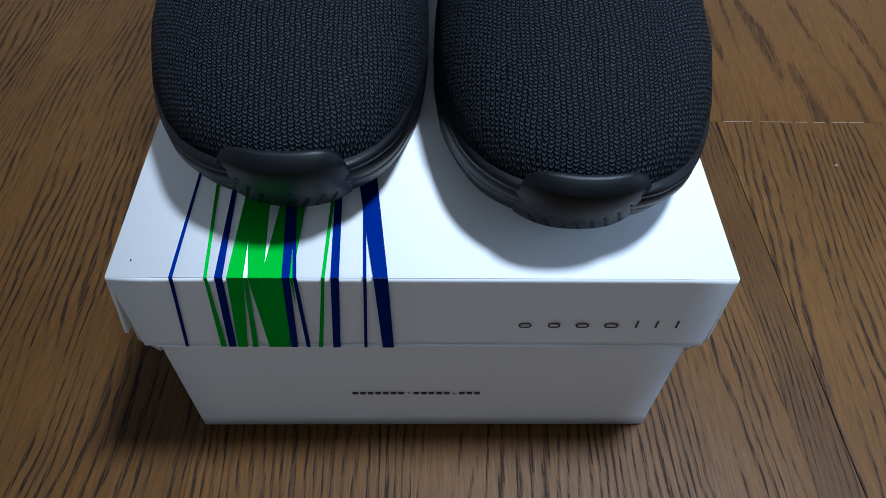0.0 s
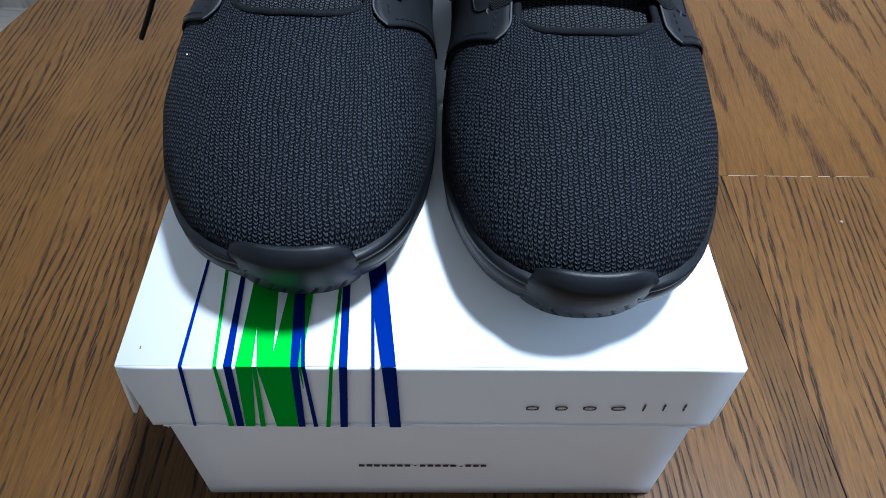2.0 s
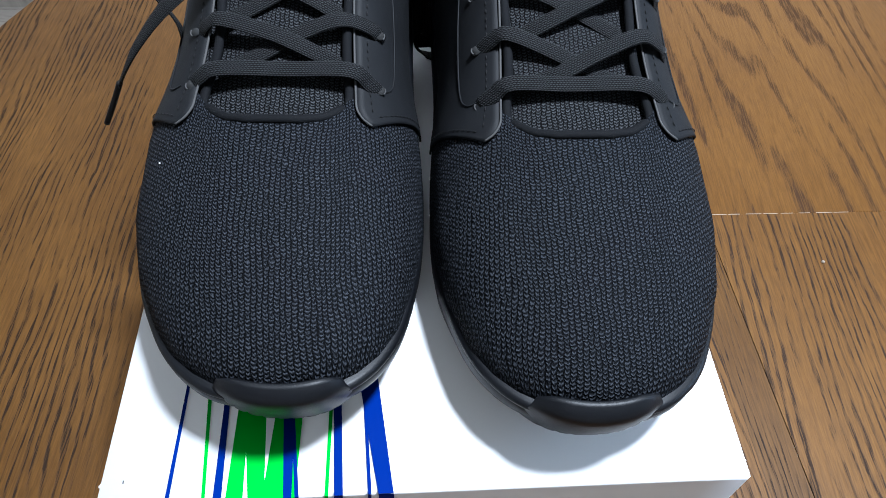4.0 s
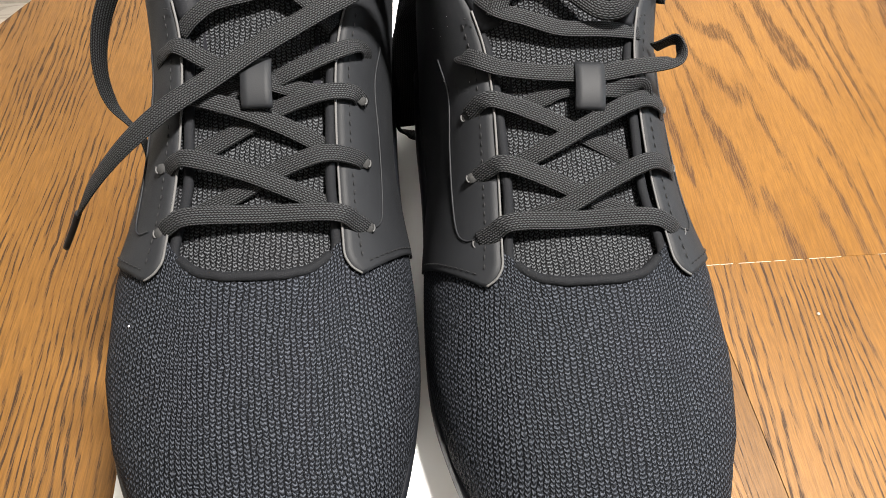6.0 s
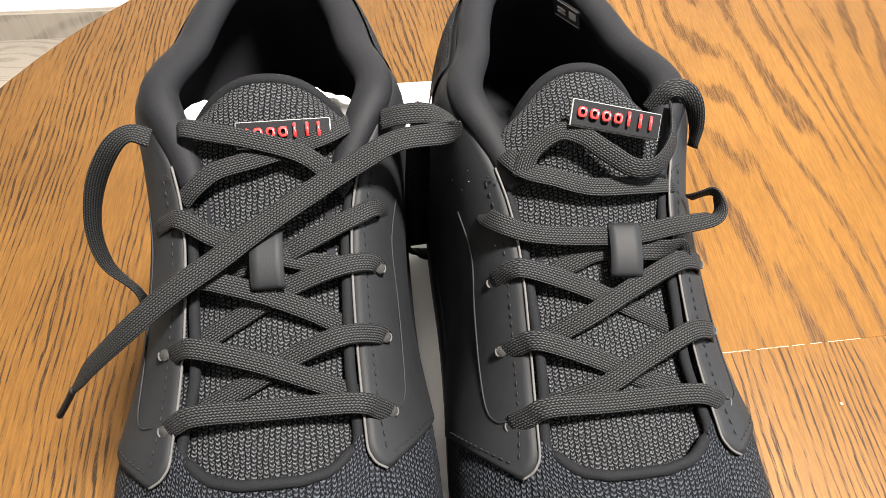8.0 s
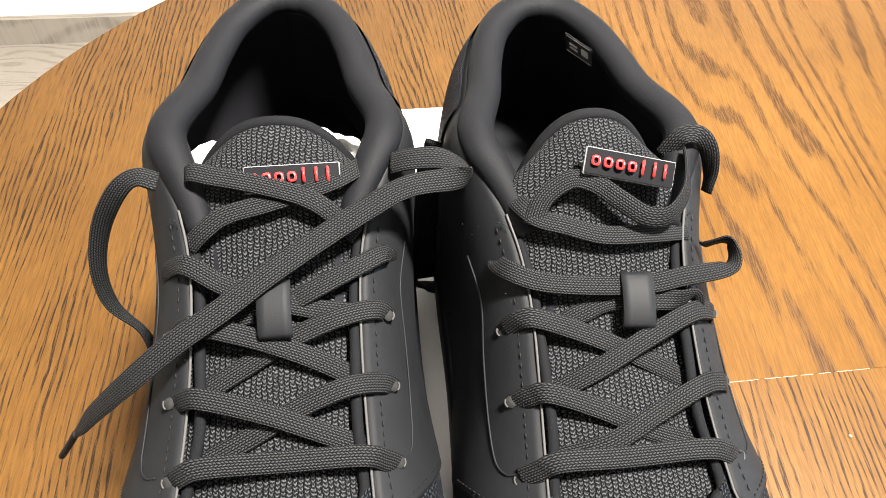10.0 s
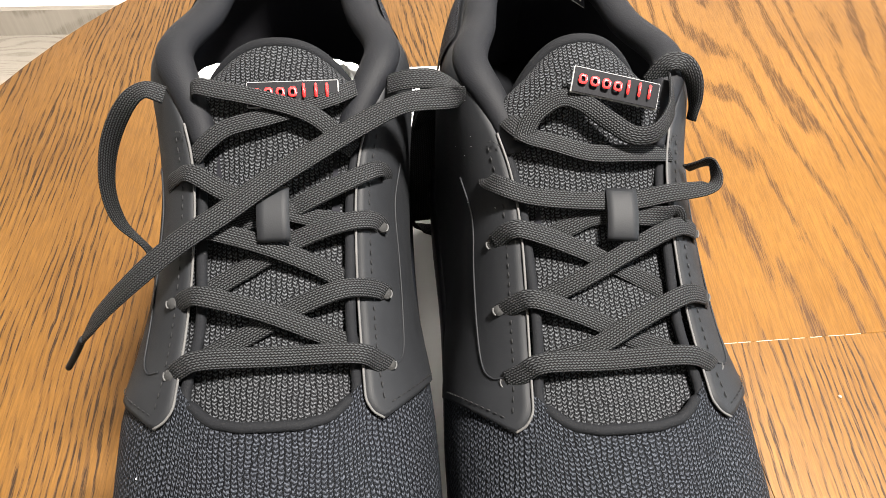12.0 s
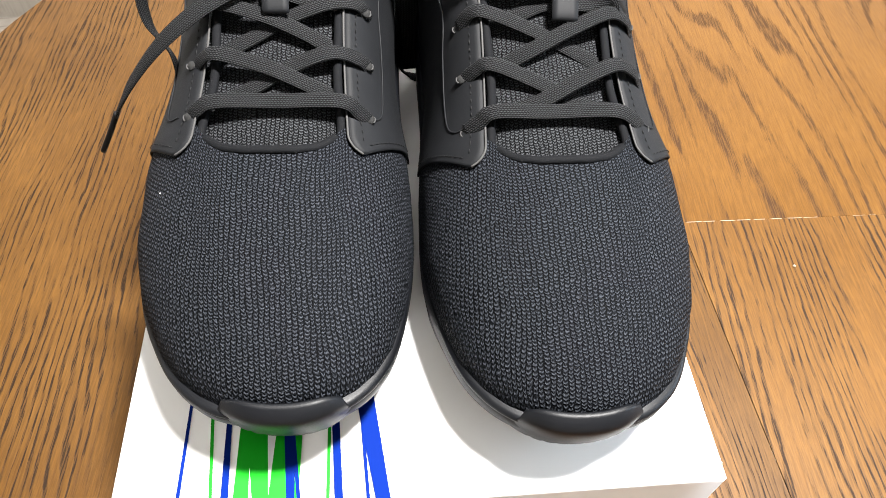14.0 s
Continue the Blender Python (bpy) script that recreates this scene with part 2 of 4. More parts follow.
PAPER = plain("white_tissue_paper", (0.86, 0.86, 0.85), 0.8, 0.3, 260.0, spread=0.03)
TAG = plain("black_satin_tag", (0.012, 0.012, 0.013), 0.16)
LABEL_RIM = plain("pale_label_rim", (0.12, 0.12, 0.12), 0.5)
GREY_PRINT = plain("grey_print", (0.35, 0.35, 0.35), 0.5)


# ---- mesh helpers ----
def part(name, bm, mat, parent=None, label="", smooth=True):
    """Links a bmesh as one mesh object under a thing or a part."""
    bmesh.ops.recalc_face_normals(bm, faces=bm.faces)
    data = bpy.data.meshes.new(name)
    for f in bm.faces:
        f.smooth = smooth
    bm.to_mesh(data)
    bm.free()
    data.materials.append(mat)
    ob = new(name, data)
    ob.parent = parent
    if label:
        tagged(ob, label)
    return ob


def thing(name, m, label, category, group="", kind=""):
    ob = new(name)
    ob.empty_display_size = 0.02
    ob.matrix_world = m
    return tagged(ob, label, category, group, kind)


def spline(points, n):
    """Catmull-Rom through points, n samples."""
    p = [np.array(q, float) for q in points]
    p = [2 * p[0] - p[1]] + p + [2 * p[-1] - p[-2]]
    out = []
    for k in range(n):
        s = k / (n - 1) * (len(p) - 3)
        i = min(int(s), len(p) - 4)
        t = s - i
        a, b, c, d = p[i:i + 4]
        out.append(0.5 * (2 * b + (c - a) * t + (2 * a - 5 * b + 4 * c - d) * t * t + (3 * b - a - 3 * c + d) * t ** 3))
    return out


def along(keys, x):
    """Piecewise linear value of keys (x, value) at x."""
    return float(np.interp(x, [k[0] for k in keys], [k[1] for k in keys]))


def grid(rows, closed=False, thick=0.0):
    """A quad grid from rows of points, with a UV map in metres; thick: a second skin on the inside."""
    bm = bmesh.new()
    uv = bm.loops.layers.uv.new("UVMap")
    pts = np.array(rows, float)
    n, k = pts.shape[:2]
    mid = k // 2
    v = np.concatenate([[0], np.cumsum(np.linalg.norm(np.diff(pts[:, mid], axis=0), axis=1))])
    verts = [[bm.verts.new(p) for p in r] for r in pts]
    us = []
    for r in pts:
        u = np.concatenate([[0], np.cumsum(np.linalg.norm(np.diff(r, axis=0), axis=1))])
        us.append(u - u[mid])
    for i in range(n - 1):
        for j in range(k if closed else k - 1):
            jj = (j + 1) % k
            quad = [(i, j), (i, jj), (i + 1, jj), (i + 1, j)]
            try:
                f = bm.faces.new([verts[a][b] for a, b in quad])
            except ValueError:
                continue
            for loop, (a, b) in zip(f.loops, quad):
                loop[uv].uv = (us[a][b], v[a])
    if thick:
        bmesh.ops.recalc_face_normals(bm, faces=bm.faces)
        bmesh.ops.solidify(bm, geom=bm.faces[:], thickness=thick)
    return bm


def box_bm(x0, x1, y0, y1, z0, z1, bevel=0.0):
    bm = bmesh.new()
    bmesh.ops.create_cube(bm, size=1)
    for v in bm.verts:
        v.co = ((x0 + x1) / 2 + v.co.x * (x1 - x0), (y0 + y1) / 2 + v.co.y * (y1 - y0), (z0 + z1) / 2 + v.co.z * (z1 - z0))
    if bevel:
        bmesh.ops.bevel(bm, geom=bm.edges[:], offset=bevel, segments=2, affect="EDGES")
    return bm


def tube_bm(points, radius, n=40, sides=10, flat=1.0, thin_start=0.0):
    """A round or flattened cord along a smooth line."""
    pts = spline(points, n)
    rows = []
    for i, p in enumerate(pts):
        d = pts[min(i + 1, n - 1)] - pts[max(i - 1, 0)]
        d /= np.linalg.norm(d) + 1e-12
        side = np.cross(d, (0, 0, 1.0))
        side /= np.linalg.norm(side) + 1e-12
        up = np.cross(side, d)
        r = radius * (1 - thin_start * max(0.0, 1 - i / (0.22 * n)))
        rows.append([p + r * (math.cos(a) * side + flat * math.sin(a) * up) for a in np.linspace(0, 2 * math.pi, sides, endpoint=False)])
    bm = grid(rows, closed=True)
    for ring in (rows[0], rows[-1]):
        vs = [min(bm.verts, key=lambda v: (v.co - Vector(q)).length) for q in ring]
        try:
            bm.faces.new(vs)
        except ValueError:
            pass
    return bm


def ribbon_bm(points, width, thick, n=60, taper=0.0):
    """A flat lace. Points: (x, y, z) or (x, y, z, lean); lean turns the flat side about the lace, in degrees."""
    full = [tuple(p) + (0,) * (4 - len(p)) for p in points]
    pts = spline(full, n)
    rows = []
    for i, q in enumerate(pts):
        p = q[:3]
        d = pts[min(i + 1, n - 1)][:3] - pts[max(i - 1, 0)][:3]
        d /= np.linalg.norm(d) + 1e-12
        side = np.cross(d, (0, -0.35, 0.94))
        side /= np.linalg.norm(side) + 1e-12
        up = np.cross(side, d)
        a = radians(q[3])
        side, up = side * math.cos(a) + up * math.sin(a), up * math.cos(a) - side * math.sin(a)
        w = width / 2 * (1 - taper * max(0, (i / (n - 1) - 0.95) / 0.05))
        ring = []
        for s, h in ((-1, 0), (-0.9, 0.6), (-0.45, 1), (0, 1), (0.45, 1), (0.9, 0.6), (1, 0), (0.9, -0.6), (0.45, -1), (0, -1), (-0.45, -1), (-0.9, -0.6)):
            ring.append(p + side * w * s + up * thick / 2 * h)
        rows.append(ring)
    bm = grid(rows, closed=True)
    bm.verts.ensure_lookup_table()
    for base in (0, (n - 1) * 12):
        bm.faces.new([bm.verts[base + j] for j in range(12)])
    return bm


# ---- the room ----
def slab(name, x0, x1, y0, y1, z0, z1, mat, label, category):
    ob = part(name, box_bm(x0, x1, y0, y1, z0, z1), mat, None, smooth=False)
    return tagged(ob, label, category, kind="structure")


slab("floor", -2.4, 2.4, -2.4, 1.62, -0.1, 0.0, LAMINATE, "pale grey-beige wood laminate floor under the table", "floor")
slab("wall_north", -2.5, 2.5, 1.62, 1.74, -0.1, 2.5, WALL, "plain white painted wall beyond the table", "wall")
slab("wall_south", -2.5, 2.5, -2.52, -2.4, -0.1, 2.5, REST, "unseen beige wall closing the room, toned for bounced light", "wall")
slab("wall_west", -2.52, -2.4, -2.4, 1.62, -0.1, 2.5, REST, "unseen beige wall closing the room, toned for bounced light", "wall")
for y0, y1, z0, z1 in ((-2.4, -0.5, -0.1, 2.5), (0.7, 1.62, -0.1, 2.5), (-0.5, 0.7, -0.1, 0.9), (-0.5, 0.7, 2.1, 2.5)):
    slab("wall_east", 2.4, 2.52, y0, y1, z0, z1, REST, "unseen beige wall round the added window, toned for bounced light", "wall")
# Window out of view, added to house the cool side lamp.
window = tagged(new("window_1"), "unseen white framed window added round the cool side lamp", "window", kind="structure")
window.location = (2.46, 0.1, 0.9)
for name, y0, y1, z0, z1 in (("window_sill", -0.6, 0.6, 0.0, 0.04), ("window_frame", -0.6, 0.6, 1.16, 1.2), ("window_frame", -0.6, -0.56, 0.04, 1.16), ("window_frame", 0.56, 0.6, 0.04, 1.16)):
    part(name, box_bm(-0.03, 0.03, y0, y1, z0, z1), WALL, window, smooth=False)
lamp = tagged(new("ceiling_lamp"), "round white ceiling lamp above the table", "lamp")
lamp.location = (0.44, 0.14, 2.5)
part("lamp_base", grid([[(r * math.cos(a), r * math.sin(a), z) for a in np.linspace(0, 2 * math.pi, 24, endpoint=False)] for r, z in ((0.001, 0), (0.17, 0), (0.17, -0.05), (0.15, -0.06), (0.145, -0.02), (0.001, -0.02))], closed=True), WALL, lamp)
slab("ceiling", -2.5, 2.5, -2.5, 1.74, 2.5, 2.6, WALL, "plain white painted ceiling", "ceiling")
# strip added for the shaded band of floor at the wall's foot
slab("baseboard", -2.4, 2.4, 1.604, 1.62, 0.0, 0.07, LAMINATE, "grey-beige strip standing in for shaded floor along the white wall", "baseboard")

# ---- the round table ----
TABLE_X, TABLE_Y, TABLE_R, TOP = 0.155, 0.255, 0.51, 0.75
table = thing("round_table", pose(TABLE_X, TABLE_Y, 0), "round stained oak table top with visible joints and dark grain", "table")


def plank_bm(x0, x1, y0, y1, skew=0.0, n=40):
    """A board of the top between two joints, cut by the round edge. skew: how far x0 and x1 lean per metre of y."""
    r = TABLE_R
    bm = bmesh.new()

    def inside(y):
        half = math.sqrt(max(0.0, r * r - y * y))
        a = x0 + (skew * y if x0 > -0.2 else 0)
        b = x1 + (skew * y if x1 < r else 0)
        return max(a, -half), min(b, half)
    left, right = [], []
    for i in range(n + 1):
        y = y0 + (y1 - y0) * i / n
        a, b = inside(y)
        if b - a > 1e-5:
            left.append((a, y))
            right.append((b, y))
    outline = left + right[::-1]
    top = [bm.verts.new((x, y, TOP)) for x, y in outline]
    low = [bm.verts.new((x, y, TOP - 0.024)) for x, y in outline]
    bm.faces.new(top)
    bm.faces.new(low[::-1])
    for i in range(len(outline)):
        j = (i + 1) % len(outline)
        bm.faces.new((top[i], low[i], low[j], top[j]))
    rim = [e for e in bm.edges if abs(e.verts[0].co.z - TOP) < 1e-6 and abs(e.verts[1].co.z - TOP) < 1e-6]
    bmesh.ops.bevel(bm, geom=rim, offset=0.0003, segments=1, affect="EDGES")
    return bm


JOINT = 0.2175 - TABLE_Y
SEAM = 0.02
for x0, x1, y0, y1, skew, mat in (
        (-0.6, -0.2605, -0.52, 0.52, 0, OAK_LEFT), (-0.2603, 0.0145, -0.52, JOINT, -SEAM, OAK_FRONT), (0.0146, 0.036, -0.52, JOINT, -SEAM, OAK_STRIP), (0.0365, 0.6, -0.52, JOINT, -SEAM, OAK_SIDE),
        (-0.2603, 0.0, JOINT, 0.52, 0, OAK_REAR),
        (0.0, 0.6, JOINT, 0.52, 0, OAK_FAR)):
    part("board", plank_bm(x0, x1, y0, y1, skew), mat, table, smooth=False)
def broken_joint(length, pieces, thick):
    """Dust lying in a joint along x, in uneven lengths."""
    bm = bmesh.new()
    x = 0.0
    for k in range(pieces):
        step = length / pieces
        run = step * random.uniform(0.55, 0.98)
        w = thick * random.uniform(0.5, 1.2)
        bmesh.ops.create_cube(bm, size=1, matrix=Matrix.Translation((x + run / 2, random.uniform(-0.2, 0.2) * thick, 0)) @ Matrix.Diagonal((run, w, 0.004, 1)))
        x += step
    return bm


bm = broken_joint(0.145, 12, 0.0014)
bm.transform(pose(0.042, JOINT - 0.0004, TOP - 0.0021, 0, 0, 0.6))
part("dusty_joint", bm, DUST, table, "pale dust in a table joint", False)
bm = broken_joint(0.125, 9, 0.0008)
bm.transform(pose(0.0355 + SEAM * 0.29, -0.29, TOP - 0.0021, 0, 0, 90 + math.degrees(math.atan(SEAM))))
part("dusty_joint", bm, DUST, table, "pale dust in a table joint", False)
rows = [[(r * math.cos(a), r * math.sin(a), z) for a in np.linspace(0, 2 * math.pi, 32, endpoint=False)]
        for r, z in ((0.001, 0.726), (0.17, 0.725), (0.15, 0.69), (0.06, 0.62), (0.055, 0.25), (0.09, 0.12), (0.26, 0.06), (0.28, 0.0), (0.001, 0.0))]
part("pedestal", grid(rows, closed=True), OAK_LEG, table)

# ---- the shoe box ----
LID_W, LID_L, LID_Z, LID_DROP, WALLT = 0.212, 0.344, 0.872, 0.0445, 0.0014
carton = thing("shoe_box", pose(0, LID_L / 2, TOP), "white cardboard shoe box with blue and green stripes on its lid", "box")
H = LID_L / 2


def panel_bm(corners, thick=WALLT, cuts=14, bow=0.0):
    """A card panel from four corners (low left, low right, high right, high left), slightly bowed."""
    a, b, c, d = (np.array(p, float) for p in corners)
    out = np.cross(b - a, d - a)
    out /= np.linalg.norm(out)
    rows = []
    for i in range(cuts + 1):
        t = i / cuts
        rows.append([(a + (b - a) * s) * (1 - t) + (d + (c - d) * s) * t + out * bow * math.sin(math.pi * s) * (1 - t) for s in np.linspace(0, 1, cuts + 1)])
    return grid(rows, thick=thick)


BW, BL, BZ = LID_W / 2 - 0.0035, H - 0.0035, 0.119
part("front_panel", panel_bm(((-BW, -BL, 0), (BW, -BL, 0), (BW, -BL, BZ), (-BW, -BL, BZ))), CARD, carton)
part("back_panel", panel_bm(((BW, BL, 0), (-BW, BL, 0), (-BW, BL, BZ), (BW, BL, BZ))), CARD, carton)
part("side_panel", panel_bm(((-BW, BL - 0.002, 0), (-BW, -BL + 0.002, 0), (-BW, -BL + 0.002, BZ), (-BW, BL - 0.002, BZ))), CARD, carton)
part("side_panel", panel_bm(((BW, -BL + 0.002, 0), (BW, BL - 0.002, 0), (BW, BL - 0.002, BZ), (BW, -BL + 0.002, BZ))), CARD, carton)
part("bottom_panel", box_bm(-BW + 0.003, BW - 0.003, -BL + 0.003, BL - 0.003, 0.0006, 0.0020), CARD, carton, smooth=False)
lid_z, low_z, half = LID_Z - TOP, LID_Z - TOP - LID_DROP, LID_W / 2
lid = part("lid", box_bm(-half, half, -H, H, lid_z - WALLT, lid_z, 0.0006), CARD, carton, "white coated lid, slightly worn at its corners")
part("lid_front", panel_bm(((-half, -H, low_z), (half, -H, low_z), (half, -H, lid_z - 0.0008), (-half, -H, lid_z - 0.0008)), bow=-0.0006), CARD, lid)
part("lid_back", panel_bm(((half, H, low_z), (-half, H, low_z), (-half, H, lid_z - 0.0008), (half, H, lid_z - 0.0008))), CARD, lid)
SPLAY = 0.007
part("lid_side", panel_bm(((-half - SPLAY, H, low_z), (-half - SPLAY, -H + 0.003, low_z + 0.004), (-half, -H, lid_z - 0.0008), (-half, H, lid_z - 0.0008))), CARD, lid)
part("lid_side", panel_bm(((half + 0.003, -H + 0.002, low_z), (half + 0.003, H, low_z), (half, H, lid_z - 0.0008), (half, -H, lid_z - 0.0008))), CARD, lid)
part("lid_edge", box_bm(-half + 0.004, half - 0.004, -H - 0.0004, -H + 0.0014, low_z - 0.0005, low_z + 0.0003), CARD, lid, "frayed white cut edge", False)
for s in (-1, 1):
    x = s * (BW + 0.003)
    part("corner_flap", panel_bm(((x - s * 0.001, -BL + 0.001, low_z - 0.012), (x + s * 0.0075, -BL + 0.004, low_z - 0.008), (x + s * 0.0035, -BL + 0.004, lid_z - 0.006), (x - s * 0.002, -BL + 0.001, lid_z - 0.006))), CARD_RAW, carton, "grey inside of a tucked-in corner flap")


def strip_bm(quad, lift):
    """A printed band from (x0, x1) pairs at given (y, z) stations."""
    bm = bmesh.new()
    rows = [[bm.verts.new((x0, y - lift[0], z + lift[1])), bm.verts.new((x1, y - lift[0], z + lift[1]))] for x0, x1, y, z in quad]
    for a, b in zip(rows, rows[1:]):
        bm.faces.new((a[0], a[1], b[1], b[0]))
    return bm


LIFT = [0.0002]


def stripe(colour, far, edge, low, fy=0.036, cut=0.0):
    """A band printed over the lid's top and down its front: x ranges at depth fy, at the edge and at the lower edge."""
    mat = GREEN if colour == "g" else BLUE
    LIFT[0] += 0.00003
    rise_m = LIFT[0]
    grow = lambda k: edge[k] + (far[k] - edge[k]) * 0.075 / fy
    if far[1] - far[0] > 1e-6:
        w = grow(1) - grow(0)
        a = (grow(0), grow(1)) if w > 0 else ((grow(0) + grow(1)) / 2,) * 2
        part("printed_stripe", strip_bm(((*edge, -H - 0.0009, lid_z), (*a, -H + 0.075, lid_z)), (0, rise_m)), mat, lid, smooth=False)
    if low:
        part("printed_stripe", strip_bm(((*edge, -H, lid_z + 0.0004), (*low, -H, low_z + 0.0002 + cut)), (0.0003 + rise_m, 0)), mat, lid, smooth=False)


stripe("b", (-0.0842, -0.0831), (-0.0848, -0.0835), (-0.0905, -0.0893), 0.041)
stripe("g", (-0.0762, -0.0750), (-0.0733, -0.0722), (-0.0772, -0.0752))
stripe("b", (-0.0704, -0.0686), (-0.0698, -0.0671), (-0.0742, -0.0714))
stripe("g", (-0.0652, -0.0500), (-0.0658, -0.0474), None)
stripe("g", (0, 0), (-0.0658, -0.0602), (-0.0708, -0.0672))
stripe("g", (0, 0), (-0.0588, -0.0474), (-0.0590, -0.0510))
for gap in (((-0.0540, -0.0540, -H + 0.005, lid_z), (-0.0588, -0.0492, -H + 0.075, lid_z)), ((-0.0603, -0.0588, -H - 0.0008, lid_z), (-0.0610, -0.0610, -H + 0.015, lid_z))):
    part("printed_gap", strip_bm(gap, (0, LIFT[0] + 0.00002)), CARD, lid, smooth=False)
stripe("g", (0, 0), (-0.0602, -0.0588), (-0.0652, -0.0632))
stripe("b", (-0.0503, -0.0463), (-0.0476, -0.0450), (-0.0508, -0.0482))
stripe("g", (-0.0460, -0.0430), (-0.0450, -0.0440), (-0.0452, -0.0450), cut=0.03)
stripe("b", (-0.0480, -0.0468), (-0.0440, -0.0427), (-0.0450, -0.0434))
stripe("g", (-0.0342, -0.0330), (-0.0345, -0.0334), (-0.0404, -0.0388))
stripe("b", (-0.0330, -0.0303), (-0.0315, -0.0287), (-0.0350, -0.0322))
stripe("b", (-0.0228, -0.0217), (-0.0207, -0.0196), (-0.0232, -0.0220))
stripe("b", (-0.0235, -0.0170), (-0.0174, -0.0125), (-0.0162, -0.0120))


part("scuff_mark", box_bm(-0.0990, -0.0987, -H + 0.0060, -H + 0.0070, lid_z - 0.0002, lid_z + 0.0002), BLACK_INK, lid, "tiny dark scuff on the lid", False)


def bar(x0, x1, z0, z1, y, mat, parent, lift=0.0005):
    part("printed_bar", box_bm(x0, x1, y - lift, y - lift + 0.0002, z0, z1), mat, parent, smooth=False)


def ring_bm(x0, x1, z0, z1, stroke, depth):
    """A flat rounded ring, standing in the x-z plane and facing -y."""
    rows = []
    n = 18
    for k, y in ((0, -depth), (1, -depth), (1, 0), (0, 0)):
        ring = []
        for a in np.linspace(0, 2 * math.pi, n, endpoint=False):
            c, d = math.cos(a), math.sin(a)
            rx, rz = (x1 - x0) / 2 - stroke * (1 - k), (z1 - z0) / 2 - stroke * (1 - k)
            ring.append(((x0 + x1) / 2 + rx * math.copysign(abs(c) ** 0.7, c), y, (z0 + z1) / 2 + rz * math.copysign(abs(d) ** 0.7, d)))
        rows.append(ring)
    return grid(rows + [rows[0]], closed=True)


# brand lettering, drawn as plain rings and bars
for x0, x1 in ((0.0340, 0.0388), (0.0448, 0.0494), (0.0550, 0.0600), (0.0655, 0.0708)):
    bm = ring_bm(x0, x1, 0.0912, 0.0942, 0.00055, 0.0002)
    bm.transform(Matrix.Translation((0, -H - 0.0003, 0)))
    part("printed_ring", bm, BLACK_INK, lid, smooth=False)
for x0 in (0.0772, 0.0845, 0.0921):
    bar(x0, x0 + 0.0006, 0.0912, 0.0958, -H, BLACK_INK, lid)
x = -0.0315
for k in range(17):
    if k not in (7, 13):
        bar(x, x + 0.0024, 0.0312, 0.0330, -BL, BLACK_INK, carton)
    else:
        bar(x + 0.0008, x + 0.0018, 0.0312 + 0.0008 * (k == 7), 0.0318 + 0.0008 * (k == 7), -BL, BLACK_INK, carton)
    x += 0.0033

# ---- the shoes ----
OUTLINE = [(0, 0, 0), (0.0008, 0.011, 0.011), (0.0035, 0.0205, 0.0205), (0.008, 0.0275, 0.0275), (0.015, 0.0345, 0.034), (0.026, 0.0412, 0.0402), (0.045, 0.049, 0.046), (0.07, 0.0542, 0.0502), (0.1, 0.0558, 0.0500),
           (0.13, 0.053, 0.0478), (0.16, 0.0505, 0.0462), (0.2, 0.047, 0.0460), (0.24, 0.044, 0.0435), (0.262, 0.0405, 0.0390), (0.28, 0.031, 0.0305), (0.29, 0.019, 0.019), (0.295, 0, 0)]
VAMP_Z = [(u, 0.0335 + 0.0375 * (u / 0.1) ** 0.60) for u in np.linspace(0, 0.13, 120)]


def outline_loop(inset, n=96):
    """The sole's outline as a loop, lateral side first, pulled in by inset."""
    lat = [(w, u) for u, w, _ in OUTLINE]
    med = [(-w, u) for u, _, w in OUTLINE]
    pts = spline(lat + med[-2:0:-1] + [lat[0]], n + 1)[:-1]
    out = []
    for i, p in enumerate(pts):
        d = pts[(i + 1) % n] - pts[i - 1]
        nrm = np.array((d[1], -d[0])) / (np.linalg.norm(d) + 1e-12)
        out.append(p - nrm * inset)
    return out


def spring(u):
    return 0.014 * max(0.0, 1 - u / 0.075) ** 2 + 0.006 * max(0.0, (u - 0.255) / 0.04) ** 2


def midsole_top(u):
    return along([(0, 0.031), (0.03, 0.0265), (0.08, 0.025), (0.14, 0.027), (0.20, 0.032), (0.25, 0.037), (0.295, 0.042)], u)


def width(u, side):
    return along([(o[0], o[1 if side > 0 else 2]) for o in OUTLINE], u)


RAIL = [  # bottom u, top u, top x, top z
    (0.1175, 0.0885, 0.0305, 0.0620), (0.1200, 0.0900, 0.0267, 0.0640), (0.1235, 0.0935, 0.0249, 0.0660), (0.1300, 0.1020, 0.0246, 0.0697), (0.1395, 0.1150, 0.0246, 0.0752), (0.1495, 0.1350, 0.0248, 0.0838),
    (0.1610, 0.1550, 0.0255, 0.0915), (0.1750, 0.1720, 0.0285, 0.0985), (0.1900, 0.1870, 0.0345, 0.1045), (0.2050, 0.1990, 0.0395, 0.1070), (0.2180, 0.2110, 0.0390, 0.1060), (0.2340, 0.2290, 0.0335, 0.1030),
    (0.2520, 0.2470, 0.0300, 0.1025), (0.2700, 0.2640, 0.0245, 0.1030), (0.2860, 0.2770, 0.0140, 0.1040), (0.2945, 0.2825, 0.0, 0.1045)]


def rails(side, n):
    """Lower and upper edge of one side of the upper, from the throat to the heel."""
    keys = []
    for ub, ut, xt, zt in RAIL:
        keys.append((side * max(0.0, width(ub, side) - 0.0024), ub, midsole_top(ub) - 0.002, side * xt, ut, zt))
    keys[-1] = (0.0, 0.2945, 0.040, 0.0, 0.2825, 0.1045)
    return spline(keys, n)


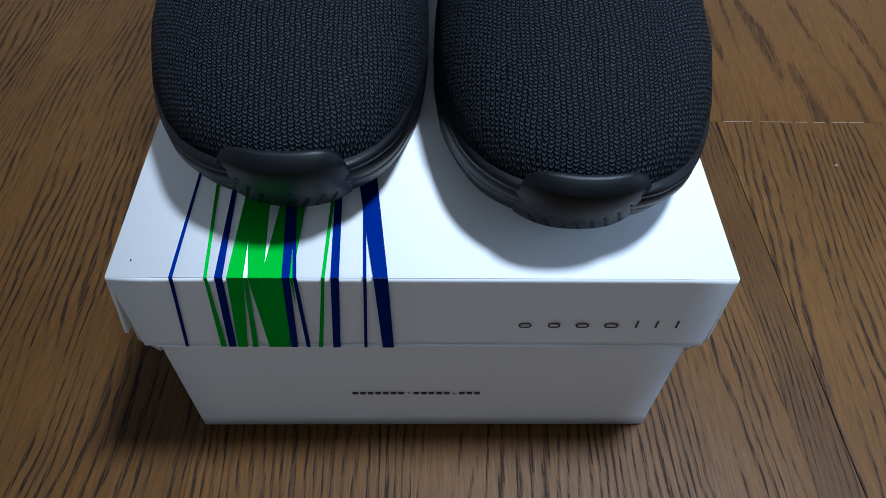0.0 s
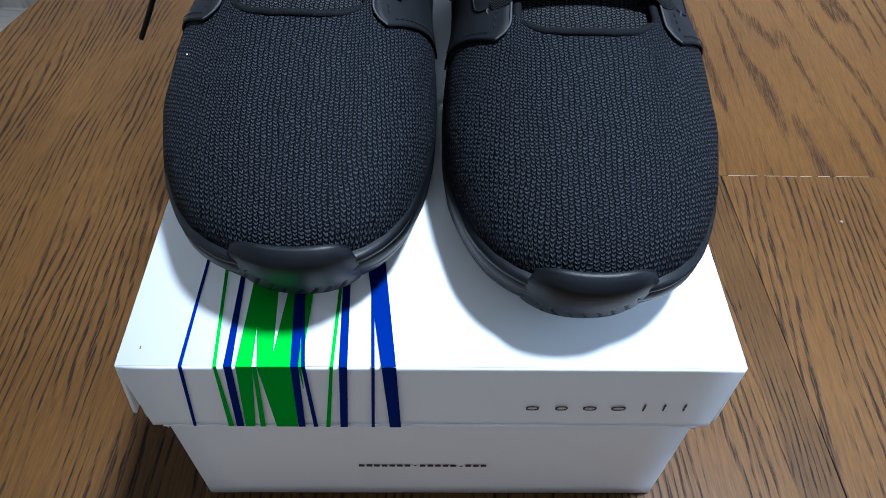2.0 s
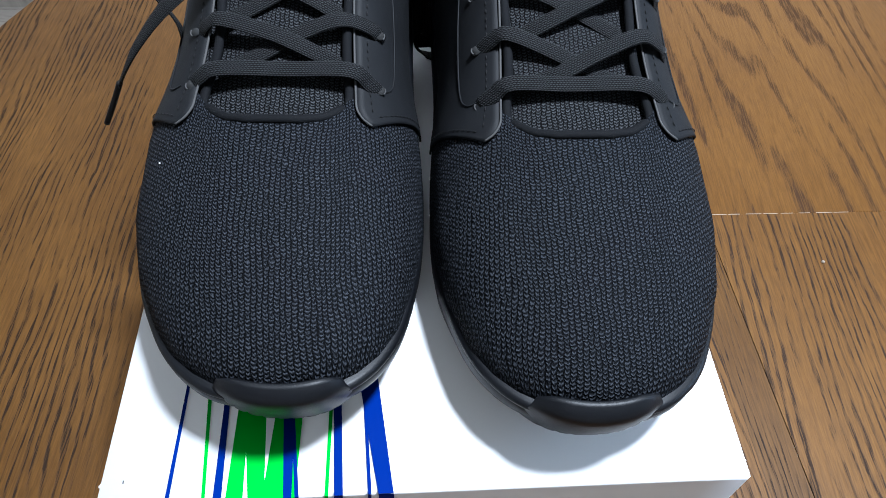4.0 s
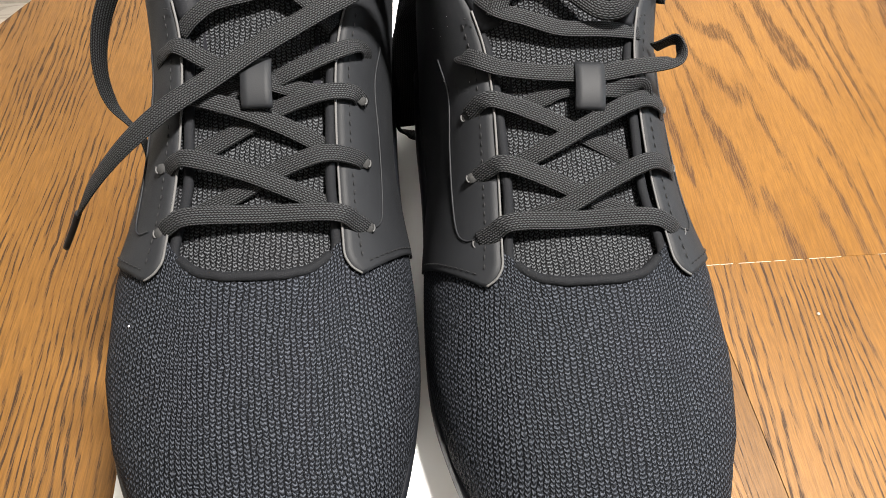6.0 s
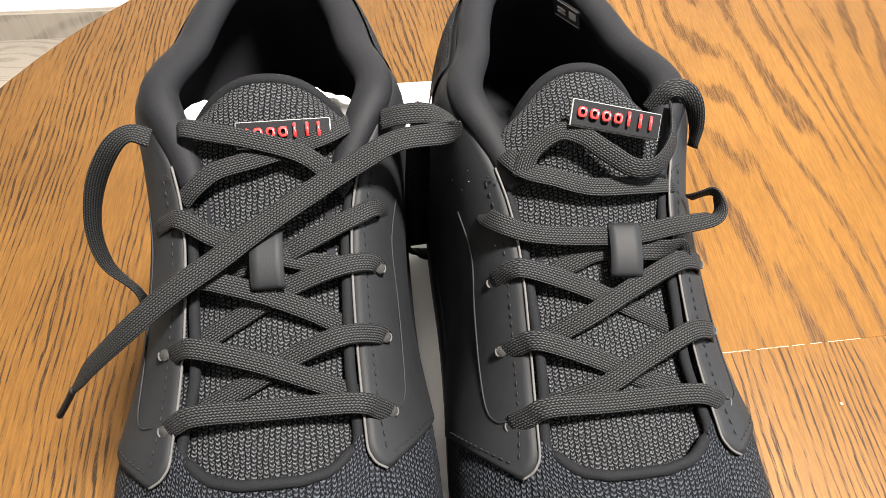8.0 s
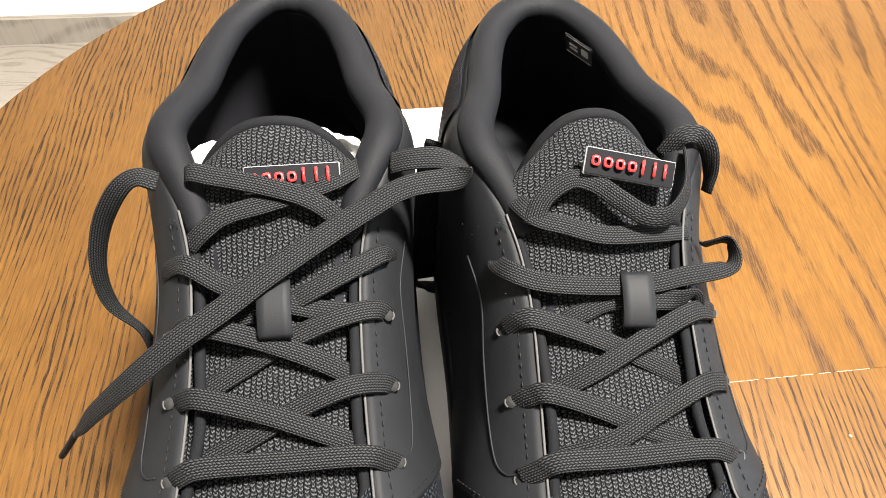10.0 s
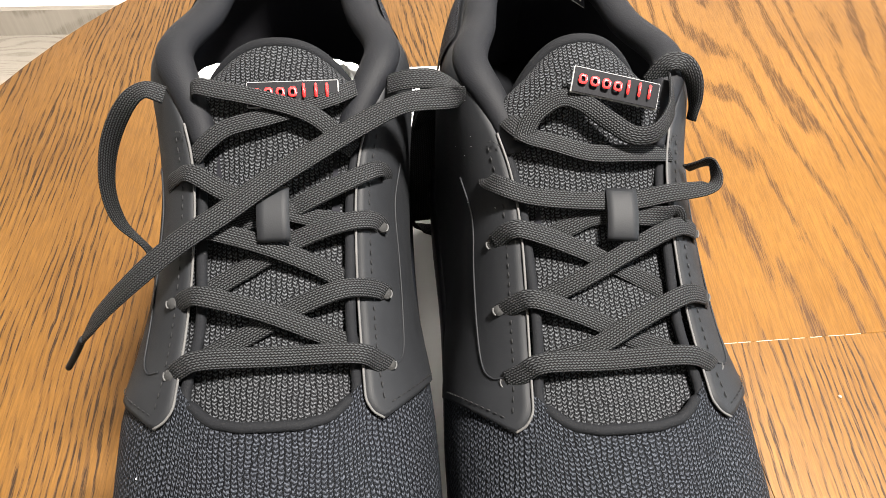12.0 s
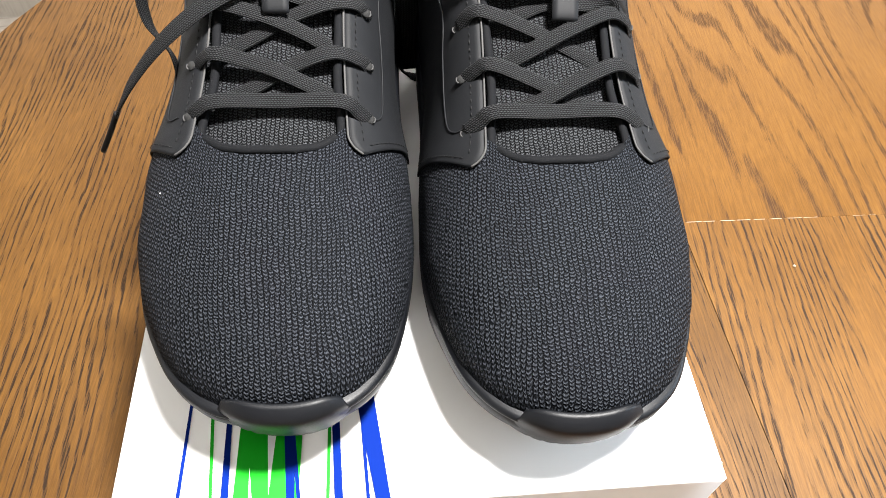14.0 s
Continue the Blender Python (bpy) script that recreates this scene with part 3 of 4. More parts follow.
def wing_rows(side, n, inset=0.0, drop=0.0, steps=16, upto=1.0):
    rows = []
    for q in rails(side, n)[:max(2, int(n * upto))]:
        b, t = np.array(q[:3]), np.array(q[3:])
        f = min(1.0, max(0.0, (q[4] - 0.088) / 0.12))
        thin = min(1.0, abs(b[0]) / 0.04)
        c1 = np.array((b[0] * (1 + 0.03 * f), b[1] * 0.7 + t[1] * 0.3, b[2] + (0.38 + 0.17 * f) * (t[2] - b[2])))
        c2 = np.array((t[0] + side * thin * (0.018 - 0.009 * f), b[1] * 0.3 + t[1] * 0.7, t[2] - 0.002 - 0.007 * f))
        flow = max(0.0, 1 - (q[4] - 0.088) / 0.055) if q[4] < 0.143 else 0.0
        near = min(1.0, max(0.0, 1 - (q[4] - 0.0885) / 0.0065))
        top_s = 0.315 + 0.085 * (1 - math.sqrt(1 - near * near))
        centre = np.array((0, min(q[1], 0.235), 0.06))
        row = []
        for v in np.linspace(0, 1, steps + 1):
            p = (1 - v) ** 3 * b + 3 * v * (1 - v) ** 2 * c1 + 3 * v * v * (1 - v) * c2 + v ** 3 * t
            if flow:
                g = vamp_point(b[1] + (t[1] - b[1]) * v ** 1.1, side * (0.965 - (0.965 - top_s) * v))
                g[0] += side * 0.0010
                g[2] += 0.0008
                p = p * (1 - flow) + g * flow
            if inset:
                d = centre - p
                d[2] = 0
                p = p + d / (np.linalg.norm(d) + 1e-9) * inset
                p[2] -= drop * v
            row.append(p)
        rows.append(row)
    return rows


def wing_point(side, u, v, lift=0.0):
    """A point on the outside of a side panel: u along the throat edge, v from sole (0) to edge (1)."""
    rows = wing_rows(side, 90)
    best = min(range(1, 88), key=lambda i: abs(rows[i][-1][1] - u))
    k = v * 16
    i = min(int(k), 15)
    p = rows[best][i] * (1 - k + i) + rows[best][i + 1] * (k - i)
    du = rows[best + 1][i] - rows[best - 1][i]
    dv = rows[best][i + 1] - rows[best][i]
    nrm = np.cross(du, dv) * side
    nrm /= np.linalg.norm(nrm) + 1e-12
    if nrm[2] < 0 and abs(nrm[2]) > 0.3:
        nrm = -nrm
    if nrm[0] * side < 0 and nrm[2] < 0.3:
        nrm = -nrm
    return p + nrm * lift


def vamp_point(u, s, lift=0.0):
    """A point of the knit toe: u from the toe tip, s from -1 (inner side) to 1 (outer side)."""
    w = max(1e-4, width(max(u, 0.0003), s) - 0.0004 - 0.0012 * max(0.0, 1 - u / 0.075) ** 1.3)
    zb = midsole_top(u) - 0.004
    zc = along(VAMP_Z, u)
    a = abs(s) * math.pi / 2
    return np.array((math.copysign(w * math.sin(a) ** 0.88, s), u + 0.0030 * max(0.0, 1 - u / 0.06), zb + (zc + lift - zb) * max(0.0, math.cos(a)) ** 0.92))


def smile(s):
    """Where the mesh ends at the throat."""
    return along([(0, 0.0840), (0.08, 0.0843), (0.16, 0.0862), (0.22, 0.0895), (0.27, 0.0945), (0.32, 0.1010), (0.45, 0.1065), (0.7, 0.1150), (1.0, 0.1235)], abs(s))


def stitch_bm(points, length=0.0017, gap=0.0009, r=0.00028):
    """A row of short thread stitches along a line."""
    line = spline(points, 160)
    bm = bmesh.new()
    run, on, start = 0.0, True, line[0]
    for a, b in zip(line, line[1:]):
        run += np.linalg.norm(b - a)
        if on and run >= length:
            d = Vector(b - start)
            m = Matrix.Translation((Vector(start) + Vector(b)) / 2) @ d.to_track_quat("X", "Z").to_matrix().to_4x4() @ Matrix.Diagonal((d.length / 2, r, r * 0.8, 1))
            bmesh.ops.create_icosphere(bm, subdivisions=1, radius=1, matrix=m)
            run, on = 0.0, False
        elif not on and run >= gap:
            run, on, start = 0.0, True, b
    return bm


def build_shoe(m, flip, toe_in, tongue_keys, label):
    """A knit trainer; local y runs from toe to heel, local x to the outer side."""
    mirror = Matrix.Diagonal((-1 if flip else 1, 1, 1, 1))
    shoe = thing("sneaker", m, label, "sneaker", "pair of sneakers on the box")

    def add(name, bm, mat, parent=None, note="", smooth=True):
        for v in bm.verts:
            v.co.x -= toe_in * max(0.0, 1 - max(v.co.y, -0.004) / 0.075) ** 1.5
        bm.transform(mirror)
        return part(name, bm, mat, parent or shoe, note, smooth)

    # midsole: side profile of inset and height shares
    n = 110
    rows = []
    for inset, share in ((0.012, 0.0), (0.004, 0.0), (0.0022, 0.06), (0.0015, 0.25), (0.0008, 0.45), (0.0014, 0.49), (0.0013, 0.51), (0.0006, 0.55), (0.0008, 0.66), (0.0010, 0.78), (0.0013, 0.81), (0.0007, 0.84), (0.0004, 0.90), (0.0009, 0.96), (0.0022, 1.0), (0.006, 1.02)):
        ring = []
        for (x, u), (xi, ui) in zip(outline_loop(inset, n), outline_loop(inset + 0.006, n)):
            tuck = (1 - min(1.0, share * 1.6)) * max(0.0, 1 - max(u, 0) / 0.06)
            x, u = x + (xi - x) * tuck, u + (ui - u) * tuck
            u0 = min(max(u, 0), 0.295)
            z0 = spring(u0)
            ring.append((x, u, z0 + (midsole_top(u0) - z0) * share))
        rows.append(ring)
    bm = grid(rows, closed=True)
    bm.verts.ensure_lookup_table()
    bm.faces.new([bm.verts[j] for j in range(n)][::-1])
    bm.faces.new([bm.verts[(len(rows) - 1) * n + j] for j in range(n)])
    sole = add("midsole", bm, RUBBER, None, "black moulded foam midsole with side grooves")

    # toe bumper: a swelling plate with slanted cuts
    def bumper(s, t):
        half_w = 0.0216 * (1 - 0.13 * max(0.0, (t - 0.65) / 0.35) ** 2 - 0.04 * (1 - t) ** 2)
        x = s * half_w
        swell = (1 - abs(s) ** 4) * (1 - max(0.0, (t - 0.55) / 0.45) ** 5)
        back = 0.0052 * (abs(x) / 0.0200) ** 2.2
        lean = 0.0014 * t * t + 0.0088 * (1 - t) ** 2 + 0.0022 * max(0.0, (t - 0.80) / 0.20) ** 2
        phase = 4.4 * s + 2.2 * t + 0.3
        cut = math.exp(-((phase - math.floor(phase) - 0.5) / 0.13) ** 2)
        reach = 0.34 + 0.55 * max(0.0, s) ** 1.4
        cut *= min(1.0, max(0.0, (reach - t) / 0.10)) * min(1.0, max(0.0, (0.93 - abs(s)) / 0.08))
        return np.array((x - 0.0018, back + lean - 0.0024 * swell - 0.0016 + 0.0010 * cut * min(1.0, t / 0.06), 0.0100 + t * 0.0286 - 0.0045 * abs(s) ** 5 * t))

    rows = [[bumper(s, t) for s in np.linspace(-1, 1, 97)] for t in np.linspace(0, 1, 33)]
    add("toe_bumper", grid(rows, thick=0.0035), RUBBER, None, "raised black rubber toe bumper with slanted grooves")

    # knit vamp, ending in a curved throat
    ss = np.linspace(-1, 1, 81)
    us = 1 - np.cos(np.linspace(0, math.pi / 2, 45))
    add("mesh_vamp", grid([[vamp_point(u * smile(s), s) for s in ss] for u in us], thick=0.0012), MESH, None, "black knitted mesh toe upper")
    pts = []
    for s in np.linspace(-0.285, 0.285, 15):
        p = vamp_point(smile(s), s)
        pts.append(p + np.array((0, 0.0006, 0.0002 - 0.022 * s * s)))
    for side in (-1, 1):
        limb = [np.array((side * (x - 0.0022), u, z - 0.0022)) for _, u, x, z in RAIL[4:8]]
        pts = limb[::-1] + pts if side < 0 else pts + limb
    add("throat_piping", tube_bm(pts, 0.0017, 120, 10, 0.85), PIPING, None, "corded black piping round the throat")

    # side panels to the collar and heel, lining, collar
    for side in (1, -1):
        panel = add("side_panel", grid(wing_rows(side, 70), thick=0.0008), PANEL, None, "smooth matt black synthetic side panel")
        rows = wing_rows(side, 70)
        edge = [r[-1] + np.array((-side * 0.0003, 0, 0.0004)) for r in rows if r[-1][1] < 0.176]
        add("cut_edge", tube_bm(edge[::3], 0.00042, 50, 6), CUT_EDGE, panel, "pale grey cut edge of the panel")
        seam = [wing_point(side, u, 0.90, 0.0003) for u in np.linspace(0.091, 0.172, 8)]
        add("stitching", stitch_bm(seam), THREAD, panel)
        front = [wing_rows(side, 90)[2][j] + np.array((0, 0.0012, 0.0006)) for j in range(3, 16, 2)]
        add("stitching", stitch_bm(front), THREAD, panel)
        line = [wing_point(side, u, v, 0.0002) for u, v in ((0.100, 0.84), (0.0985, 0.74), (0.102, 0.66), (0.115, 0.62), (0.135, 0.60), (0.155, 0.62), (0.172, 0.58))]
        add("embossed_line", tube_bm(line, 0.00035, 60, 6), PANEL, panel)
        add("lining", grid(wing_rows(side, 60, 0.0085, 0.002)), LINING)
        # padded collar roll
        pts = [r[-1] + np.array((-side * 0.0052 * min(1.0, abs(r[-1][0]) / 0.012), -0.004 * max(0.0, 1 - abs(r[-1][0]) / 0.016), -0.0012)) for r in wing_rows(side, 80) if r[-1][1] > 0.168]
        add("collar_padding", tube_bm(pts[::2] + [pts[-1]], 0.0062, 90, 16, 0.80, 0.35), COLLAR, None, "padded black cloth collar")
        # knit over the heel, and the stitched end of the collar
        heel = [[p + np.array((side * 0.0011 * min(1.0, abs(p[0]) / 0.01), 0.0011 * min(1.0, max(0.0, p[1] - 0.25) / 0.03), 0)) for p in r[4:-1]] for r in wing_rows(side, 70) if r[-1][1] > 0.222]
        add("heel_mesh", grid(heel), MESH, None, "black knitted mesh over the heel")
        add("stitching", stitch_bm([wing_point(side, 0.171 + 0.0015 * k, 1.0 - 0.05 * k, 0.0012) for k in range(3)], 0.0012, 0.0007), THREAD, panel)

    # insole
    rows = [[(x * k, 0.17 + (u - 0.17) * k, 0.030 + 0.004 * k) for x, u in outline_loop(0.010, 80)] for k in (0.02, 0.5, 0.9)]
    add("insole", grid(rows, closed=True), INSOLE, None, "speckled dark felt insole")

    # tongue
    keys = [(0.070, 0.0570, 0.0290), (0.095, 0.0650, 0.0295), (0.12, 0.0745, 0.0300), (0.145, 0.0850, 0.0300)] + tongue_keys
    ks = spline(keys, 46)
    rows = []
    for i, (u, z, w) in enumerate(ks):
        t = i / 45
        row = []
        for s in np.linspace(-1, 1, 33):
            end = max(0.0, (t - 0.72) / 0.28)
            drop = end * end * 0.020 * abs(s) ** 2.6
            row.append((s * w * (1 - 0.10 * end ** 3), u - drop * 0.55, z - 0.0050 * s * s * (1 + 0.8 * end) - drop * 0.85))
        rows.append(row)
    tongue = add("tongue", grid(rows, thick=0.005), TONGUE_KNIT, None, "black knitted tongue with a bound top edge")
    add("tongue_binding", tube_bm([np.array(rows[-1][j]) + np.array((0, 0.001, -0.001)) for j in range(0, 33, 2)], 0.0022, 60, 10), PIPING, tongue)
    return shoe, add


shoe_l, add_l = build_shoe(pose(-0.0520, 0.0175, LID_Z, 0, 0, -1.8), True, 0.0045, [(0.163, 0.0935, 0.0300), (0.178, 0.1030, 0.0300), (0.189, 0.1090, 0.0325), (0.199, 0.1125, 0.0335)], "black knit sneaker with a loose lace end and white paper inside")
shoe_r, add_r = build_shoe(pose(0.0520, 0.0080, LID_Z, 0, 0, -0.5), False, 0.0002, [(0.163, 0.0955, 0.0300), (0.178, 0.1080, 0.0275), (0.188, 0.1155, 0.0275), (0.197, 0.1195, 0.0275)], "black knit sneaker with loosely threaded laces and a red-marked tongue")


def lace(shoe, points, n=60, width_m=0.0062, taper=0.0, name="lace", thick=0.0012):
    """A strand given in world metres, made a part of its shoe."""
    bm = ribbon_bm(points, width_m, thick, n, taper)
    bm.transform(shoe.matrix_world.inverted())
    return part(name, bm, LACE, shoe)


def rise(y, off=0.0):
    """Height of the laced front over depth y."""
    return 0.944 + 0.43 * (y - 0.122) + off


PANEL_ROWS = {side: np.array(wing_rows(side, 90)) for side in (1, -1)}


def panel_height(shoe, x, y):
    """World height of a shoe's side panel at a place, or None over the throat."""
    p = shoe.matrix_world.inverted() @ Vector((x, y, 0))
    lx = -p.x if shoe is shoe_l else p.x
    if abs(lx) < 0.0252:
        return None
    rows = PANEL_ROWS[1 if lx > 0 else -1]
    flat = rows[:, 8:, :].reshape(-1, 3)
    near = flat[np.argmin((flat[:, 0] - lx) ** 2 + (flat[:, 1] - p.y) ** 2)]
    return LID_Z + float(near[2])


def strand(shoe, pts, **kw):
    up = 0.003 if shoe is shoe_r else 0.0
    out = []
    for p in pts:
        off = p[2] if len(p) > 2 else 0.0
        z = up + rise(p[1], off)
        base = panel_height(shoe, p[0], p[1]) if len(p) < 4 else None
        if base is not None:
            z = base - 0.0012 if off <= -0.002 else min(max(z, base + 0.0010), base + 0.0017)
        out.append((p[0], p[1], z, p[3] if len(p) > 3 else 0))
    return lace(shoe, out, **kw)


# first shoe
bpy.context.view_layer.update()
D = 0.0012
strand(shoe_l, [(-0.0800, 0.1215, -0.003), (-0.0760, 0.1215, 0.0005), (-0.069, 0.1220, 0.001), (-0.047, 0.1215, 0.001), (-0.025, 0.121, 0.001), (-0.018, 0.121, 0.0005), (-0.0145, 0.121, -0.003)])
for y1, y2, up in ((0.1420, 0.1250, 0.0), (0.1610, 0.1430, 0.0)):
    strand(shoe_l, [(-0.0135, y1 + 0.001, -0.002), (-0.0175, y1, 0.001), (-0.028, y1 - 0.003, 0.001), (-0.043, y1 - 0.007, -0.0005), (-0.056, y1 - 0.012, -0.003), (-0.070, y2, -0.005)])
    strand(shoe_l, [(-0.0790, y1, -0.002), (-0.075, y1 - 0.001, 0.001), (-0.069, y1 - 0.003, 0.0015), (-0.052, y1 - 0.008, 0.0015), (-0.037, y1 - 0.013, -0.001), (-0.024, y2, -0.005)])
strand(shoe_l, [(-0.011, 0.181, -0.004), (-0.014, 0.1785, 0.002), (-0.021, 0.173, 0.002), (-0.035, 0.167, 0.0), (-0.045, 0.164, -0.002), (-0.059, 0.162, -0.003), (-0.071, 0.160, -0.005)])
strand(shoe_l, [(-0.0825, 0.181, -0.003), (-0.079, 0.1795, 0.001), (-0.073, 0.176, 0.002), (-0.062, 0.169, 0.001), (-0.050, 0.165, 0.0), (-0.036, 0.162, -0.002), (-0.022, 0.160, -0.005)])
strand(shoe_l, [(-0.073, 0.183, -0.004), (-0.068, 0.185, 0.0), (-0.061, 0.188, 0.002), (-0.049, 0.190, 0.003), (-0.037, 0.193, 0.003), (-0.027, 0.196, 0.003), (-0.019, 0.203, -0.001)])
strand(shoe_l, [(-0.074, 0.203, -0.002), (-0.071, 0.2005, 0.003), (-0.064, 0.198, 0.0045), (-0.049, 0.194, 0.005), (-0.034, 0.189, 0.004), (-0.022, 0.182, -0.002)])
long_end = lace(shoe_l, [(-0.010, 0.203, 0.977), (-0.004, 0.2015, 0.980), (0.004, 0.2005, 0.981), (0.0115, 0.198, 0.980, 40), (0.0145, 0.195, 0.979, 80), (0.0085, 0.193, 0.979, 20), (-0.006, 0.190, 0.980), (-0.020, 0.184, 0.977),
                         (-0.035, 0.176, 0.9735), (-0.049, 0.168, 0.970), (-0.062, 0.160, 0.966), (-0.076, 0.153, 0.961), (-0.091, 0.147, 0.951, -8), (-0.106, 0.1465, 0.934, -16), (-0.1175, 0.149, 0.916, -20)], n=130, width_m=0.0074, taper=0.6)
bm = tube_bm([(-0.1165, 0.1485, 0.918), (-0.122, 0.1495, 0.908), (-0.1295, 0.151, 0.895)], 0.0012, 20, 8)
bm.transform(shoe_l.matrix_world.inverted())
part("aglet", bm, THREAD, long_end, "black plastic lace tip")
lace(shoe_l, [(-0.081, 0.200, 0.978), (-0.087, 0.2005, 0.980), (-0.094, 0.199, 0.975, 25), (-0.102, 0.196, 0.962, 50), (-0.1065, 0.191, 0.947, 60), (-0.106, 0.187, 0.933, 55), (-0.0995, 0.184, 0.919, 75), (-0.0985, 0.180, 0.905, 70), (-0.102, 0.172, 0.890, 60), (-0.101, 0.164, 0.8765, 40)], n=90)

# second shoe
strand(shoe_r, [(0.0205, 0.1125, -0.003), (0.0250, 0.1125, 0.001), (0.031, 0.113, 0.0015), (0.050, 0.1125, 0.0015), (0.074, 0.1125, 0.0015), (0.083, 0.112, 0.001), (0.0885, 0.112, -0.003)])
for y1, y2 in ((0.133, 0.116), (0.153, 0.133)):
    strand(shoe_r, [(0.0208, y1, -0.002), (0.0253, y1 - 0.0005, 0.001), (0.031, y1 - 0.002, 0.001), (0.046, y1 - 0.007, -0.0005), (0.061, y1 - 0.013, -0.003), (0.077, y2, -0.006)])
    strand(shoe_r, [(0.0905, y1 + 0.001, -0.003), (0.086, y1 - 0.001, 0.0015), (0.077, y1 - 0.004, 0.002), (0.062, y1 - 0.010, 0.002), (0.047, y1 - 0.016, 0.0), (0.032, y2, -0.005)])
strand(shoe_r, [(0.0235, 0.1765, -0.014, -45), (0.0205, 0.1715, -0.006, -40), (0.0235, 0.1650, 0.001, -15), (0.032, 0.161, 0.002, 0), (0.046, 0.159, 0.002), (0.064, 0.158, 0.002), (0.077, 0.159, 0.003), (0.089, 0.160, 0.003, 20), (0.0935, 0.162, 0.002, 60), (0.0950, 0.166, 0.001, 85), (0.0938, 0.170, 0.0, 95), (0.0885, 0.1725, -0.006, 90)], n=100)
strand(shoe_r, [(0.081, 0.1525, -0.004, 40), (0.0795, 0.1545, 0.0, 60), (0.0745, 0.1535, 0.001, 40), (0.068, 0.154, 0.0005), (0.054, 0.156, -0.0015), (0.045, 0.154, -0.003), (0.032, 0.150, -0.006)], width_m=0.0065)
strand(shoe_r, [(0.0275, 0.189, -0.002, -20), (0.0285, 0.183, 0.003, -20), (0.033, 0.1775, 0.005), (0.041, 0.175, 0.005), (0.053, 0.172, 0.004), (0.068, 0.172, 0.003), (0.082, 0.175, -0.002)], n=70)
strand(shoe_r, [(0.0845, 0.196, 0.002, 60), (0.0825, 0.189, 0.006, 60), (0.080, 0.181, 0.008, 50), (0.0735, 0.174, 0.009, 40), (0.066, 0.1735, 0.009, 30), (0.058, 0.178, 0.010, 30), (0.050, 0.183, 0.011, 20), (0.043, 0.185, 0.010), (0.035, 0.182, 0.007), (0.031, 0.176, 0.004)], n=90)
strand(shoe_r, [(0.079, 0.199, -0.003, 0), (0.0835, 0.2005, 0.0035, 0), (0.089, 0.200, 0.0045, -20), (0.0932, 0.1975, 0.001, -50), (0.0952, 0.194, -0.005, -70), (0.0945, 0.1905, -0.009, -80)])

# a loop hanging between the shoes down to the lid
lace(shoe_r, [(0.020, 0.206, 0.972, 60), (0.0145, 0.222, 0.955, 65), (0.006, 0.236, 0.931, 65), (0.001, 0.236, 0.912, 65), (0.0012, 0.2265, 0.896, 65), (0.0018, 0.2225, 0.881, 60), (0.0065, 0.2235, 0.8745, 30), (0.0145, 0.222, 0.8740, 0), (0.021, 0.219, 0.876, 0)], n=90)


# wide dark strand added to fill the loop and cover the bright lid behind
lace(shoe_r, [(0.0110, 0.238, 0.950, 0), (0.0070, 0.2370, 0.925, 5), (0.0060, 0.2310, 0.898, 5), (0.0065, 0.2270, 0.8765, 0)], n=40, width_m=0.0110)


def tab(shoe, x, y, z, tilt, turn):
    """The lace keeper on the tongue, an arched strap with a stitched lower end."""
    rows = []
    for t in np.linspace(0, 1, 14):
        u = (t - 0.5) * 0.0165
        rows.append([(s * 0.0049, u, 0.0018 * math.sin(math.pi * t) ** 0.6 - 0.0002) for s in np.linspace(-1, 1, 5)])
    bm = grid(rows, thick=-0.0009)
    m = shoe.matrix_world.inverted() @ pose(x, y, z, tilt, 0, turn)
    bm.transform(m)
    strap = part("lace_keeper", bm, PANEL, shoe, "smooth black strap holding the laces")
    bm = stitch_bm([(-0.0045, -0.0072, 0.0012), (0, -0.0072, 0.0012), (0.0045, -0.0072, 0.0012)], 0.0012, 0.0007)
    bm.transform(m)
    part("stitching", bm, THREAD, strap)


tab(shoe_l, -0.0476, 0.1605, rise(0.1605, 0.0025), 23, 0)
tab(shoe_r, 0.0608, 0.1538, rise(0.1535, 0.0050), 23, -6)


def eyelet(shoe, x, y, z, tilt):
    bm = bmesh.new()
    m = shoe.matrix_world.inverted() @ pose(x, y, z, 22, tilt, 0)
    # solid disc; the dark inside of the hole is put into its colour
    bmesh.ops.create_cone(bm, cap_ends=True, segments=14, radius1=0.0019, radius2=0.0017, depth=0.0006, matrix=m)
    hole = part("eyelet", bm, HOLE_SHADE, shoe)
    s = 1 if tilt > 0 else -1
    bm = tube_bm([(s * 0.0017 * math.cos(a), 0.0017 * math.sin(a), 0.0004) for a in np.linspace(-0.8, 0.8, 7)], 0.0003, 14, 5)
    bm.transform(m)
    part("frayed_rim", bm, FRAY, hole)


for y in (0.1215, 0.1425, 0.161):
    for x, tilt in ((-0.0803, -28), (-0.0144, 28)):
        eyelet(shoe_l, x, y, panel_height(shoe_l, x, y) + 0.0001, tilt)
for y in (0.1125, 0.1335, 0.1535):
    for x, tilt in ((0.0203, -28), (0.0888, 28)):
        eyelet(shoe_r, x, y, panel_height(shoe_r, x, y) + 0.0001, tilt)


